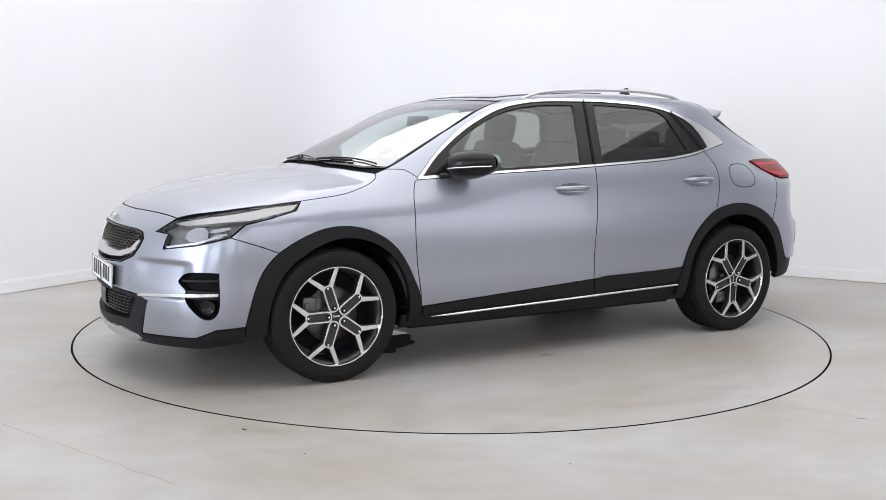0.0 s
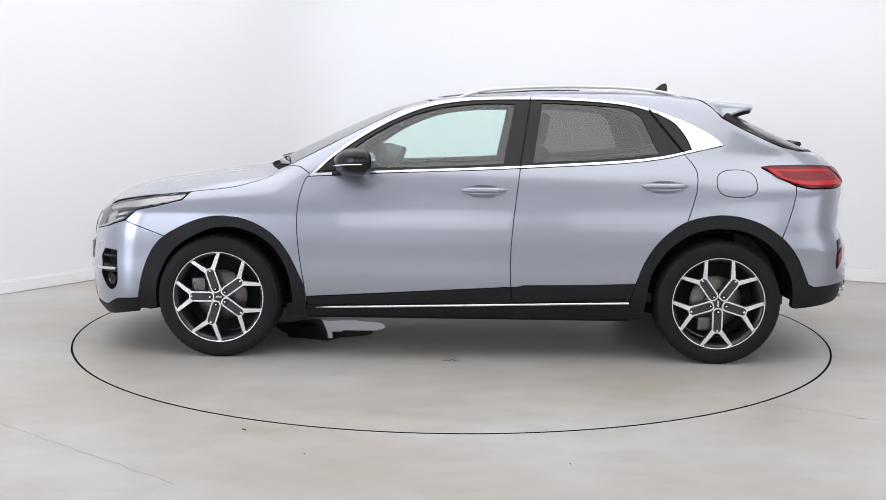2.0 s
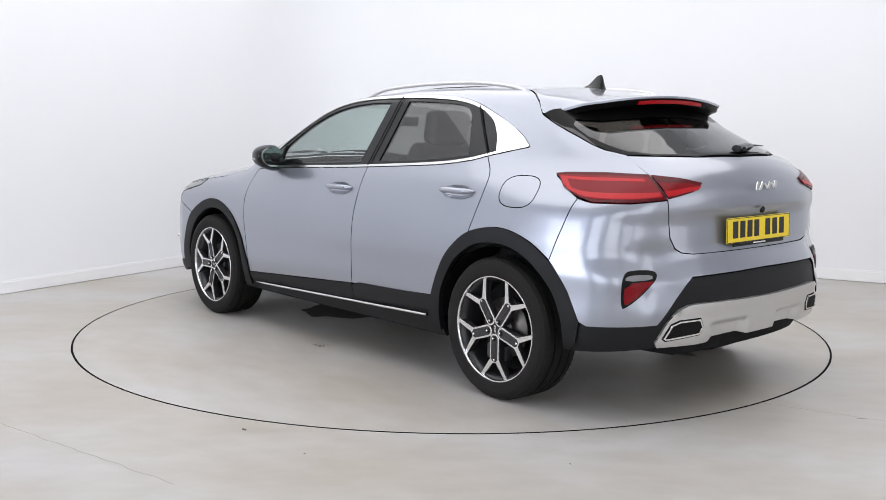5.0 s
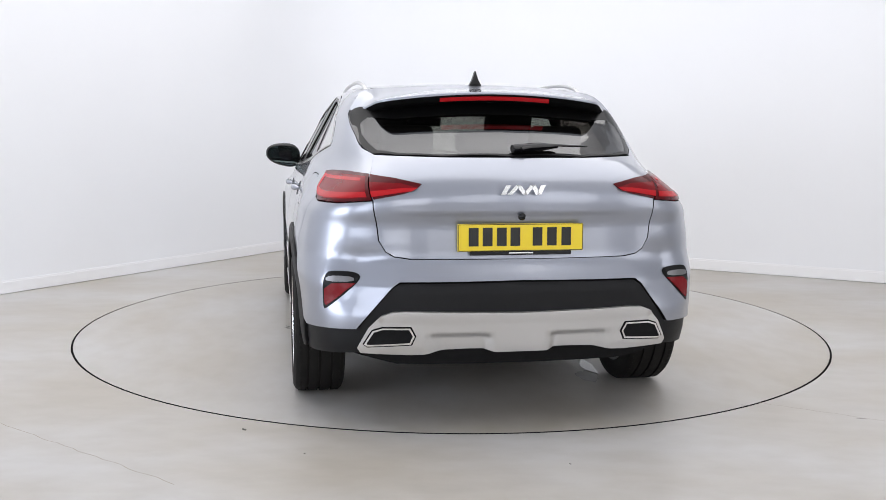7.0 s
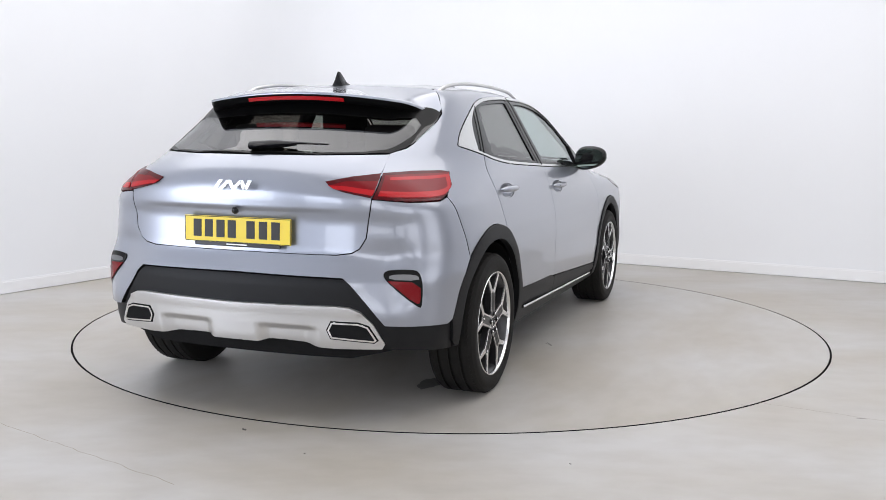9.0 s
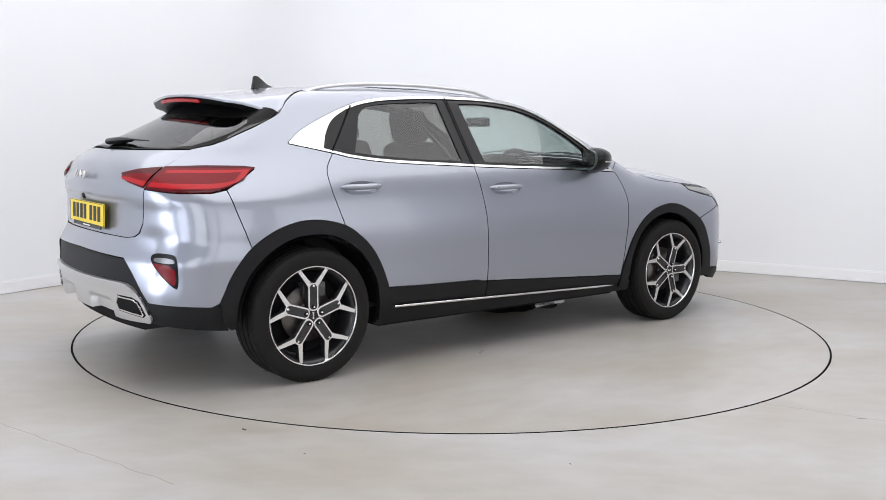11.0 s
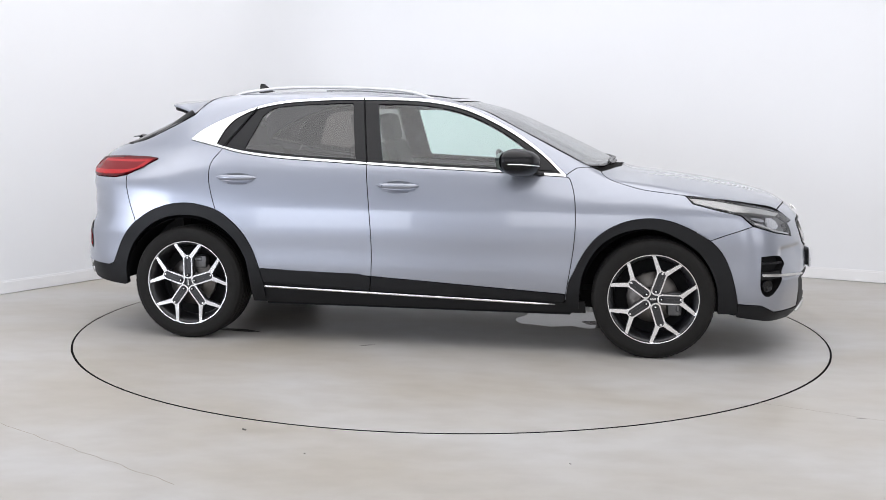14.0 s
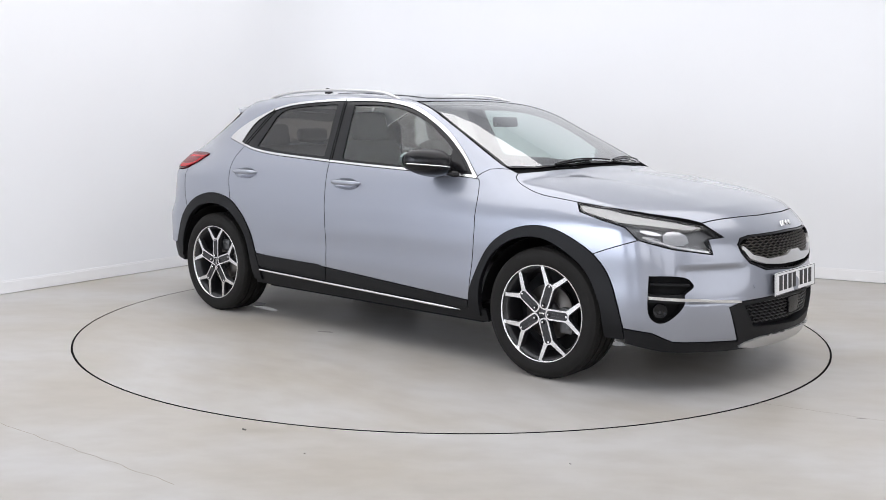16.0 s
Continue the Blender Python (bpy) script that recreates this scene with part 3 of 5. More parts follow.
# painted panels
hood = across("hood", "top", [("t", 1.168, 0), ("t", 1.148, 0.3), ("t", 1.082, 0.55)] + t_(HOOD_EDGE) + t_(LAMP_TOP[1:-1]) + t_(HOOD_FRONT),
              PAINT, car, lift=lambda a, b: 0.008 * ramp(np.abs(b), 0.28 + 0.13 * (1.9 - a), 0.40 + 0.13 * (1.9 - a)) * ramp(2.06 - a, 0.0, 0.45) * ramp(0.79 - np.abs(b), 0.0, 0.30) * ramp(a, 1.14, 1.45), step=0.02, gap=0.004)
both("front_wing", "roll", ARCH_F + SEAM_F[::-1][1:] + LAMP_BACK + t_(HOOD_EDGE[::-1]) + [("t", 0.985, 0.70), ("s", 0.90, 1.022), ("s", 0.842, 0.983)] + GAP_A,
     PAINT, car)
front_doors = both("front_door", "roll", GAP_A[::-1] + BELT_F[1:] + GAP_B[1:], PAINT, car, holes=[handle_hole(*FRONT_HANDLE)])
rear_doors = both("rear_door", "roll", GAP_B[::-1] + BELT_R[1:] + GAP_C[::-1][1:] + ARCH_R[::-1][1:-5] + [("s", -0.890, 0.425)], PAINT, car, holes=[handle_hole(*REAR_HANDLE)])
FLAP = [("s", -1.409 + 0.106 * math.copysign(abs(math.cos(a)) ** 0.75, math.cos(a)), 0.957 + 0.070 * math.copysign(abs(math.sin(a)) ** 0.75, math.sin(a))) for a in np.linspace(0, 2 * math.pi, 32, endpoint=False)]
BODY_SIDE = ([("s", 0.842, 0.983), ("s", 0.90, 1.022), ("t", 0.985, 0.70), ("t", 0.93, 0.705), ("t", 0.6, 0.643), ("t", 0.35, 0.595), ("t", 0.19, 0.55), ("t", 0, 0.533), ("t", -0.5, 0.523),
              ("t", -1.0, 0.518), ("t", -1.155, 0.50), ("t", -1.25, 0.565), ("t", -1.315, 0.603)] + GLASS_SIDE[::-1] + [(-1.795, 0.566, 1.128)] + TAIL_TOP[::-1] + TAIL_LOW[:3:-1] + SEAM_R
             + ARCH_R2[::-1][1:] + GAP_C[1:] + BELT_Q[1:] + EAVES[:-1])
panel("body_side", "roll", flat("roll", BODY_SIDE), PAINT, car, holes=[flat("roll", FLAP)], step=0.03, label="painted rear quarter and roof pillar panel")
panel("body_side", "roll", flat("roll", BODY_SIDE), PAINT, car, sign=-1, step=0.03, label="painted rear quarter and roof pillar panel")
panel("fuel_flap", "roll", flat("roll", FLAP), PAINT, car, label="rounded painted fuel filler flap")
roof = across("roof", "top", [("t", 0.265, 0), ("t", 0.245, 0.3), ("t", 0.20, 0.5), ("t", 0.175, 0.545), ("t", 0, 0.53), ("t", -0.5, 0.52), ("t", -1.0, 0.515), ("t", -1.15, 0.49), ("t", -1.165, 0.4), ("t", -1.165, 0)], PAINT, car)
across("sunroof", "top", [("t", 0.20, 0), ("t", 0.185, 0.3), ("t", 0.15, 0.42), ("t", -0.62, 0.42), ("t", -0.64, 0.3), ("t", -0.64, 0)], ROOFGLASS, roof, lift=0.005, thick=0.004, label="dark glass sunroof panel")
tailgate = across("tailgate", "stern", GLASS_LOW + [(-1.956, 0.607, 1.047), (-2.044, 0.596, 0.944), (-2.048, 0.574, 0.785), (-2.054, 0.545, 0.74), (-2.06, 0.51, 0.722), (-2.075, 0.448, 0.714), ("r", 0, 0.714)],
                  PAINT, car, lift=lambda a, b: -0.014 * ramp(0.893 - b, 0.0, 0.012) * ramp(0.558 - np.abs(a), 0.0, 0.28), step=0.016)
fog = sm(None, [(1.88, 0.831, 0.565), (1.95, 0.765, 0.566), (2.002, 0.705, 0.556), (2.02, 0.68, 0.535), (2.024, 0.675, 0.513), (2.0, 0.715, 0.48), (2.003, 0.715, 0.45), (1.985, 0.74, 0.40), (1.944, 0.785, 0.354), (1.906, 0.817, 0.358), (1.882, 0.834, 0.411), (1.88, 0.831, 0.565)], 4)[:-1]
GRILLE = [("f", 0.0, 0.745), ("f", 0.15, 0.742), ("f", 0.347, 0.738), ("f", 0.41, 0.728), ("f", 0.44, 0.70), ("f", 0.43, 0.66), ("f", 0.384, 0.61), ("f", 0.28, 0.572), ("f", 0.081, 0.56), ("f", 0, 0.558)]


def bumper_relief(a, b):
    """A fold over the fog lamps, a hollow down to the bright blade, and a proud cheek under it."""
    u = np.abs(a)
    zone = ramp(u, 0.34, 0.46) * ramp(0.72 - u, 0.0, 0.08)
    hollow = -0.017 * ramp(0.615 - b, 0.0, 0.03) * ramp(b, 0.45, 0.59)
    cheek = 0.008 * ramp(0.446 - b, 0.0, 0.014) * ramp(b, 0.24, 0.43)
    return zone * (hollow + cheek)


bumper = across("front_bumper", "nose", t_(HOOD_FRONT[::-1]) + LAMP_LOW[:-1] + SEAM_F + ARCH_F2[1:]
                + [(1.891, 0.816, 0.30), (1.965, 0.745, 0.257), (2.134, 0.432, 0.24), (2.122, 0.51, 0.41), ("f", 0.44, 0.432), ("f", 0.25, 0.440), ("f", 0, 0.440)],
                PAINT, car, holes=[fog], middle_holes=[GRILLE], lift=bumper_relief, thick=0.05, step=0.018)


def pocket_sink(a, b):
    """How deep the bumper lies round a reflector, which faces straight back."""
    u = np.abs(a)
    outer = 0.735 + 0.03 * np.clip((0.646 - b) / 0.136, 0, 1)
    return -0.026 * np.clip((outer - u) / 0.12, 0, 1) * ramp(u, 0.40, 0.64) * ramp(b, 0.45, 0.60) * ramp(0.80 - b, 0.0, 0.16)


rear_bumper = across("rear_bumper", "stern", [("r", 0, 0.714), (-2.075, 0.448, 0.714), (-2.06, 0.51, 0.722), (-2.054, 0.545, 0.74), (-2.048, 0.574, 0.785), (-2.044, 0.596, 0.944)] + TAIL_LOW[1:3] + SEAM_R + ARCH_R3[1:] + [("s", -1.83, 0.415), ("r", 0.655, 0.43), ("r", 0.52, 0.60), ("r", 0.49, 0.622), ("r", 0, 0.628)], PAINT, car,
                     gap=0.004, lift=lambda a, b: 0.010 * ramp(0.715 - b, 0.0, 0.11) + pocket_sink(a, b), step=0.018)

# black plastic cladding
both("arch_cladding", "roll", ARCH_F + ARCH_F2[1:] + [("s", 1.768, 0.255)] + ARCH_F_IN[::-1] + [("s", 0.857, 0.255)], CLAD, car, lift=0.010, thick=0.03, gap=0.002, edge=0.006, label="black plastic wheel-arch cladding")
both("arch_cladding", "roll", ARCH_R + ARCH_R2[1:] + ARCH_R3[1:] + [("s", -1.775, 0.33), ("s", -1.74, 0.30)] + ARCH_R_IN[-6::-1] + [("s", -0.86, 0.255)], CLAD, car, lift=0.010, thick=0.03, gap=0.002, edge=0.006, label="black plastic wheel-arch cladding")
both("door_cladding", "roll", [("s", 0.852, 0.335), ("s", -0.232, 0.40), ("s", -0.241, 0.315), ("s", 0.85, 0.288)], CLAD, car, lift=0.004)
both("door_cladding", "roll", [("s", -0.234, 0.395), ("s", -0.30, 0.415), ("s", -0.890, 0.425), ("s", -0.868, 0.345), ("s", -0.241, 0.315)], CLAD, car, lift=0.005)
both("sill", "roll", [("s", 0.86, 0.30), ("s", 0.85, 0.286), ("s", -0.241, 0.313), ("s", -0.86, 0.343), ("s", -0.94, 0.33), ("s", -0.945, 0.222), ("s", 0.97, 0.222), ("s", 0.965, 0.29)], CLAD, car, lift=-0.006)
for s in (1, -1):
    xs = np.linspace(0.80, -0.855, 36)
    p, n = on_body("roll", [("s", float(x), 0.2795 + 0.045 * (0.80 - float(x)) / 1.655) for x in xs], 0.008)
    rad = [0.0105 * min(1, 0.15 + (0.80 - x) / 0.12) for x in xs]
    part("sill_strip", tube(bmesh.new(), [(q.x, s * q.y, q.z) for q in p], rad, 8, flat=0.72), CHROME, car, "bright chrome strip along the sill", smooth=60)
lower = across("lower_bumper", "nose", [("f", 0, 0.440), ("f", 0.25, 0.440), ("f", 0.44, 0.432), (2.122, 0.51, 0.41), (2.134, 0.432, 0.24), (1.965, 0.745, 0.257), (1.891, 0.816, 0.30), ("s", 1.768, 0.31), ("s", 1.765, 0.235), (1.935, 0.756, 0.205), ("f", 0.45, 0.185), ("f", 0, 0.185)],
               CLAD, car, middle_holes=[[("f", 0, 0.425), ("f", 0.2, 0.424), ("f", 0.425, 0.41), ("f", 0.355, 0.305), ("f", 0, 0.285)]], thick=0.05, lift=0.004, label="black plastic lower front bumper")
across("front_skid", "nose", [("f", 0, 0.258), ("f", 0.30, 0.252), ("f", 0.40, 0.232), ("f", 0.425, 0.212), ("f", 0.3, 0.195), ("f", 0, 0.195)], SILVER, lower, lift=0.016, thick=0.02, label="silver skid trim")
rear_low = across("rear_lower_bumper", "stern", [("r", 0, 0.628), ("r", 0.49, 0.622), ("r", 0.52, 0.60), ("r", 0.655, 0.43), ("s", -1.83, 0.415), ("s", -1.795, 0.43), ("s", -1.74, 0.29), ("r", 0.64, 0.325), ("r", 0.3, 0.335), ("r", 0, 0.335)],
                  CLAD, car, lift=lambda a, b: -0.006 - 0.035 * ramp(0.475 - b, 0.0, 0.04) * ramp(0.42 - np.abs(a), 0.0, 0.03), label="black textured plastic lower rear bumper")
skid = across("rear_skid", "stern", [("r", 0, 0.505), ("r", 0.46, 0.512), ("r", 0.52, 0.508), ("r", 0.565, 0.490), ("r", 0.612, 0.439), ("r", 0.655, 0.353), ("r", 0.64, 0.330), ("r", 0.45, 0.328), ("r", 0.22, 0.338), ("r", 0, 0.338)], SILVER, car,
              lift=lambda a, b: 0.008 - 0.032 * ramp(np.abs(a), 0.10, 0.15) * ramp(0.375 - np.abs(a), 0.0, 0.08) * ramp(0.425 - b, 0, 0.03) + 0.008 * ramp(b, 0.47, 0.49), thick=0.05, step=0.02, label="silver rear skid plate")
EXHAUST = [("r", 0.627, 0.372), ("r", 0.594, 0.430), ("r", 0.555, 0.444), ("r", 0.446, 0.446), ("r", 0.427, 0.41), ("r", 0.442, 0.375), ("r", 0.613, 0.362)]
for s in (1, -1):
    loop = flat("stern", EXHAUST)
    core = inset(dense(loop, 0.02), 0.011)
    # added black sheet whose outline paints the dark gap round the frame
    panel("exhaust_gap", "stern", [tuple(q) for q in inset(dense(loop, 0.02), -0.003)], MATT, skid, sign=s, lift=0.0095, thick=0.01, gap=0, edge=0.001, step=0.02)
    surround = panel("exhaust_frame", "stern", loop, CHROME, skid, sign=s, lift=0.016, thick=0.018, edge=0.004, step=0.02, holes=[[tuple(q) for q in core]], label="bright exhaust frame")
    panel("exhaust_insert", "stern", [tuple(q) for q in core], MATT, surround, sign=s, lift=0.0112, thick=0.0, gap=0, edge=0)

# windows
DLO = BELT_F + BELT_R[1:] + BELT_Q[1:] + EAVES
OPEN = (sm("s", [(0.812, 0.989), (0.409, 1.008), (0.022, 1.023), (-0.276, 1.037), (-0.783, 1.066), (-1.025, 1.093), (-1.185, 1.128)]) + sm("s", [(-1.185, 1.128), (-1.15, 1.205), (-1.095, 1.270), (-1.01, 1.318)])[1:]
        + sm("s", [(-1.01, 1.318), (-0.901, 1.349), (-0.747, 1.372), (-0.501, 1.386), (-0.335, 1.388), (-0.071, 1.384), (0.113, 1.366), (0.266, 1.331), (0.417, 1.268), (0.566, 1.185), (0.714, 1.081), (0.812, 0.989)])[1:-1])
PANE_F = sm("s", [(0.64, 1.022), (0.35, 1.026), (0.022, 1.039), (-0.185, 1.050)]) + sm("s", [(-0.248, 1.368), (-0.071, 1.368), (0.113, 1.350), (0.266, 1.314), (0.417, 1.250), (0.53, 1.185), (0.64, 1.105)])
PANE_R = sm("s", [(-0.345, 1.058), (-0.6, 1.070), (-0.783, 1.083), (-1.010, 1.108)]) + sm("s", [(-0.93, 1.295), (-0.87, 1.338), (-0.747, 1.357), (-0.501, 1.371), (-0.398, 1.372)])
both("window_chrome", "roll", DLO, CHROME, car, holes=[OPEN], lift=0.004, thick=0.012, gap=0.002, edge=0.003, step=0.02, label="bright chrome window surround")
for s in (1, -1):
    fr = panel("window_frame", "roll", flat("roll", OPEN), BLACK, car, sign=s, holes=[flat("roll", PANE_F), flat("roll", PANE_R)], lift=-0.004, thick=0.02, gap=0.001, edge=0.002, step=0.025, label="gloss black window frame and pillar")
    for pts, mat, lab in ((PANE_F, CLEAR, "clear green-tinted front window"), (PANE_R, TINT, "dark privacy glass rear window")):
        g = panel("window", "roll", flat("roll", pts), mat, car, sign=s, lift=-0.010, thick=0, gap=-0.004, edge=0, step=0.05, label=lab)
        g.visible_shadow = False
    panel("door_seam", "roll", flat("roll", [("s", -0.271, 1.03), ("s", -0.277, 1.03), ("s", -0.338, 1.398), ("s", -0.332, 1.398)]), MATT, fr, sign=s, lift=0.0055, thick=0.004, gap=0, edge=0, step=0.02)
    panel("door_seam", "roll", flat("roll", [("s", -1.140, 1.112), ("s", -1.147, 1.112), ("s", -0.972, 1.342), ("s", -0.964, 1.342)]), MATT, fr, sign=s, lift=0.0055, thick=0.004, gap=0, edge=0, step=0.02)
SCREEN = [("t", 1.13, 0), ("t", 1.11, 0.3), ("t", 1.045, 0.55), ("t", 0.975, 0.685), ("t", 0.93, 0.70), ("t", 0.6, 0.638), ("t", 0.35, 0.590), ("t", 0.205, 0.545), ("t", 0.22, 0.45), ("t", 0.25, 0.3), ("t", 0.27, 0)]
PANE_S = [("t", 1.112, 0), ("t", 1.092, 0.3), ("t", 1.028, 0.55), ("t", 0.955, 0.684), ("t", 0.6, 0.624), ("t", 0.35, 0.576), ("t", 0.22, 0.538), ("t", 0.230, 0.45), ("t", 0.258, 0.3), ("t", 0.278, 0)]
across("windscreen_border", "top", SCREEN, BLACK, car, middle_holes=[PANE_S], lift=-0.003, thick=0.01, gap=0.003, edge=0.002)
w = across("windscreen", "top", PANE_S, SCREENGLASS, car, lift=-0.004, thick=0, gap=-0.003, edge=0, step=0.05, label="clear raked windscreen")
w.visible_shadow = False
across("cowl", "top", [("t", 1.20, 0), ("t", 1.18, 0.3), ("t", 1.115, 0.55), ("t", 1.035, 0.69), ("t", 0.97, 0.69), ("t", 1.03, 0.55), ("t", 1.10, 0.3), ("t", 1.12, 0)], MATT, car, lift=-0.022, thick=0, gap=0, edge=0)
BACKLIGHT = GLASS_LOW + GLASS_SIDE + [("t", -1.42, 0.56), ("t", -1.42, 0)]
PANE_B = [("t", -1.988, 0.0), ("t", -1.950, 0.29), ("t", -1.864, 0.462), ("t", -1.785, 0.544), ("t", -1.70, 0.572), ("t", -1.60, 0.592), ("t", -1.52, 0.592), ("t", -1.50, 0.560), ("t", -1.53, 0.50), ("t", -1.563, 0.44), ("t", -1.597, 0.28), ("t", -1.62, 0)]
across("rear_window_border", "top", BACKLIGHT, FRIT, car, middle_holes=[PANE_B], thick=0.01, edge=0.002, step=0.03, label="gloss black surround of the rear window")
w = across("rear_window", "top", PANE_B, REARGLASS, car, lift=-0.001, thick=0, gap=-0.003, edge=0, step=0.05, label="tinted rear window")
w.visible_shadow = False


# roof spoiler
def spoiler():
    ys = np.linspace(-0.622, 0.622, 51)
    nv = 12
    top = []
    for y in ys:
        a = abs(y)
        xf = float(np.interp(a, [0, 0.48, 0.50, 0.565, 0.603, 0.63], [-1.173, -1.168, -1.161, -1.256, -1.320, -1.352]))
        xr = -1.635 + 0.28 * y * y + 0.145 * float(ramp(a, 0.47, 0.61))
        zr = 1.392 - 0.15 * y * y - 0.036 * float(ramp(a, 0.50, 0.62))
        zf = float(hit(np.array([[xf, y, 2.2]]), np.array([[0, 0, -1.0]]))[0][0][2]) + 0.001
        s0 = -0.2
        row = []
        for k in range(nv + 1):
            u = k / nv
            L = xr - xf
            z = zf * (1 + 2 * u) * (1 - u) ** 2 + zr * u * u * (3 - 2 * u) + (u * (1 - u) ** 2) * (-L) * s0 + (u * u * (u - 1)) * (-L) * (-0.06)
            row.append((xf + L * u, y, z))
        row.append((xr + 0.003, y, row[-1][2] - 0.010))
        top.append(row)
    nv += 1
    n = len(ys)
    verts = [p for row in top for p in row]
    faces = [(i * (nv + 1) + k, (i + 1) * (nv + 1) + k, (i + 1) * (nv + 1) + k + 1, i * (nv + 1) + k + 1) for i in range(n - 1) for k in range(nv)]
    sp = mesh("spoiler", verts, [f[::-1] for f in faces], PAINT, car, "painted roof spoiler over the rear window")
    # dark underside with its rear lip
    under = []
    for row in top:
        x, y, z = row[-1]
        under.append([(x, y, z), (x + 0.006, y, z - 0.002), (x + 0.012, y, z - 0.022), (max(x + 0.03, min(-1.44, x + 0.20)), y * 0.985, z - 0.042), (max(x + 0.05, -1.40), y * 0.98, z - 0.047)])
    m = len(under[0])
    verts = [p for row in under for p in row]
    faces = [(i * m + k, i * m + k + 1, (i + 1) * m + k + 1, (i + 1) * m + k) for i in range(n - 1) for k in range(m - 1)]
    mesh("spoiler_underside", verts, faces, FRIT, sp, "gloss black spoiler underside")
    bm = bmesh.new()
    for i in range(n - 1):
        if abs(ys[i]) < 0.262 and abs(ys[i + 1]) < 0.262:
            q = [under[j][1] for j in (i, i + 1)] + [under[j][2] for j in (i + 1, i)]
            vs = [bm.verts.new(Vector(p) + Vector((-0.006, 0, -0.007 if k < 2 else -0.004))) for k, p in enumerate(q)]
            bm.faces.new(vs)
    bmesh.ops.remove_doubles(bm, verts=bm.verts[:], dist=1e-5)
    ex = bmesh.ops.extrude_face_region(bm, geom=bm.faces[:])
    bmesh.ops.translate(bm, verts=[v for v in ex["geom"] if isinstance(v, bmesh.types.BMVert)], vec=(0.008, 0, 0))
    bmesh.ops.recalc_face_normals(bm, faces=bm.faces[:])
    part("brake_light", bm, BRIGHTRED, sp, "long red high-level brake light")

    # upright blades from the spoiler's ends down the sides of the window
    for s in (1, -1):
        outer = GLASS_SIDE[1:-1] + [(-1.392, 0.630, 1.284)]
        verts, faces = [], []
        for i, (x, y, z) in enumerate(outer):
            f = i / (len(outer) - 1)
            p = Vector((-1.695, 0.594, 1.140)).lerp(Vector((-1.440, 0.580, 1.284)), f)
            o = Vector((x, y, z)) + Vector((0, 0.0, 0.003))
            m = (p + o) / 2 + Vector((-0.010, 0.006, 0.010)) * (1 - f) * (0.3 + f)
            for q in (o, m, p + Vector((-0.008, 0, 0.004)) * (0.2 + 0.8 * f), p + Vector((0.02, -0.012, -0.03))):
                verts.append((q.x, s * q.y, q.z))
        for i in range(len(outer) - 1):
            for k in range(3):
                q = (i * 4 + k, i * 4 + k + 1, i * 4 + k + 5, i * 4 + k + 4)
                faces.append(q if s > 0 else q[::-1])
        mesh("spoiler_blade", verts, faces, SMOKE, sp, "gloss dark blade beside the rear window")


spoiler()
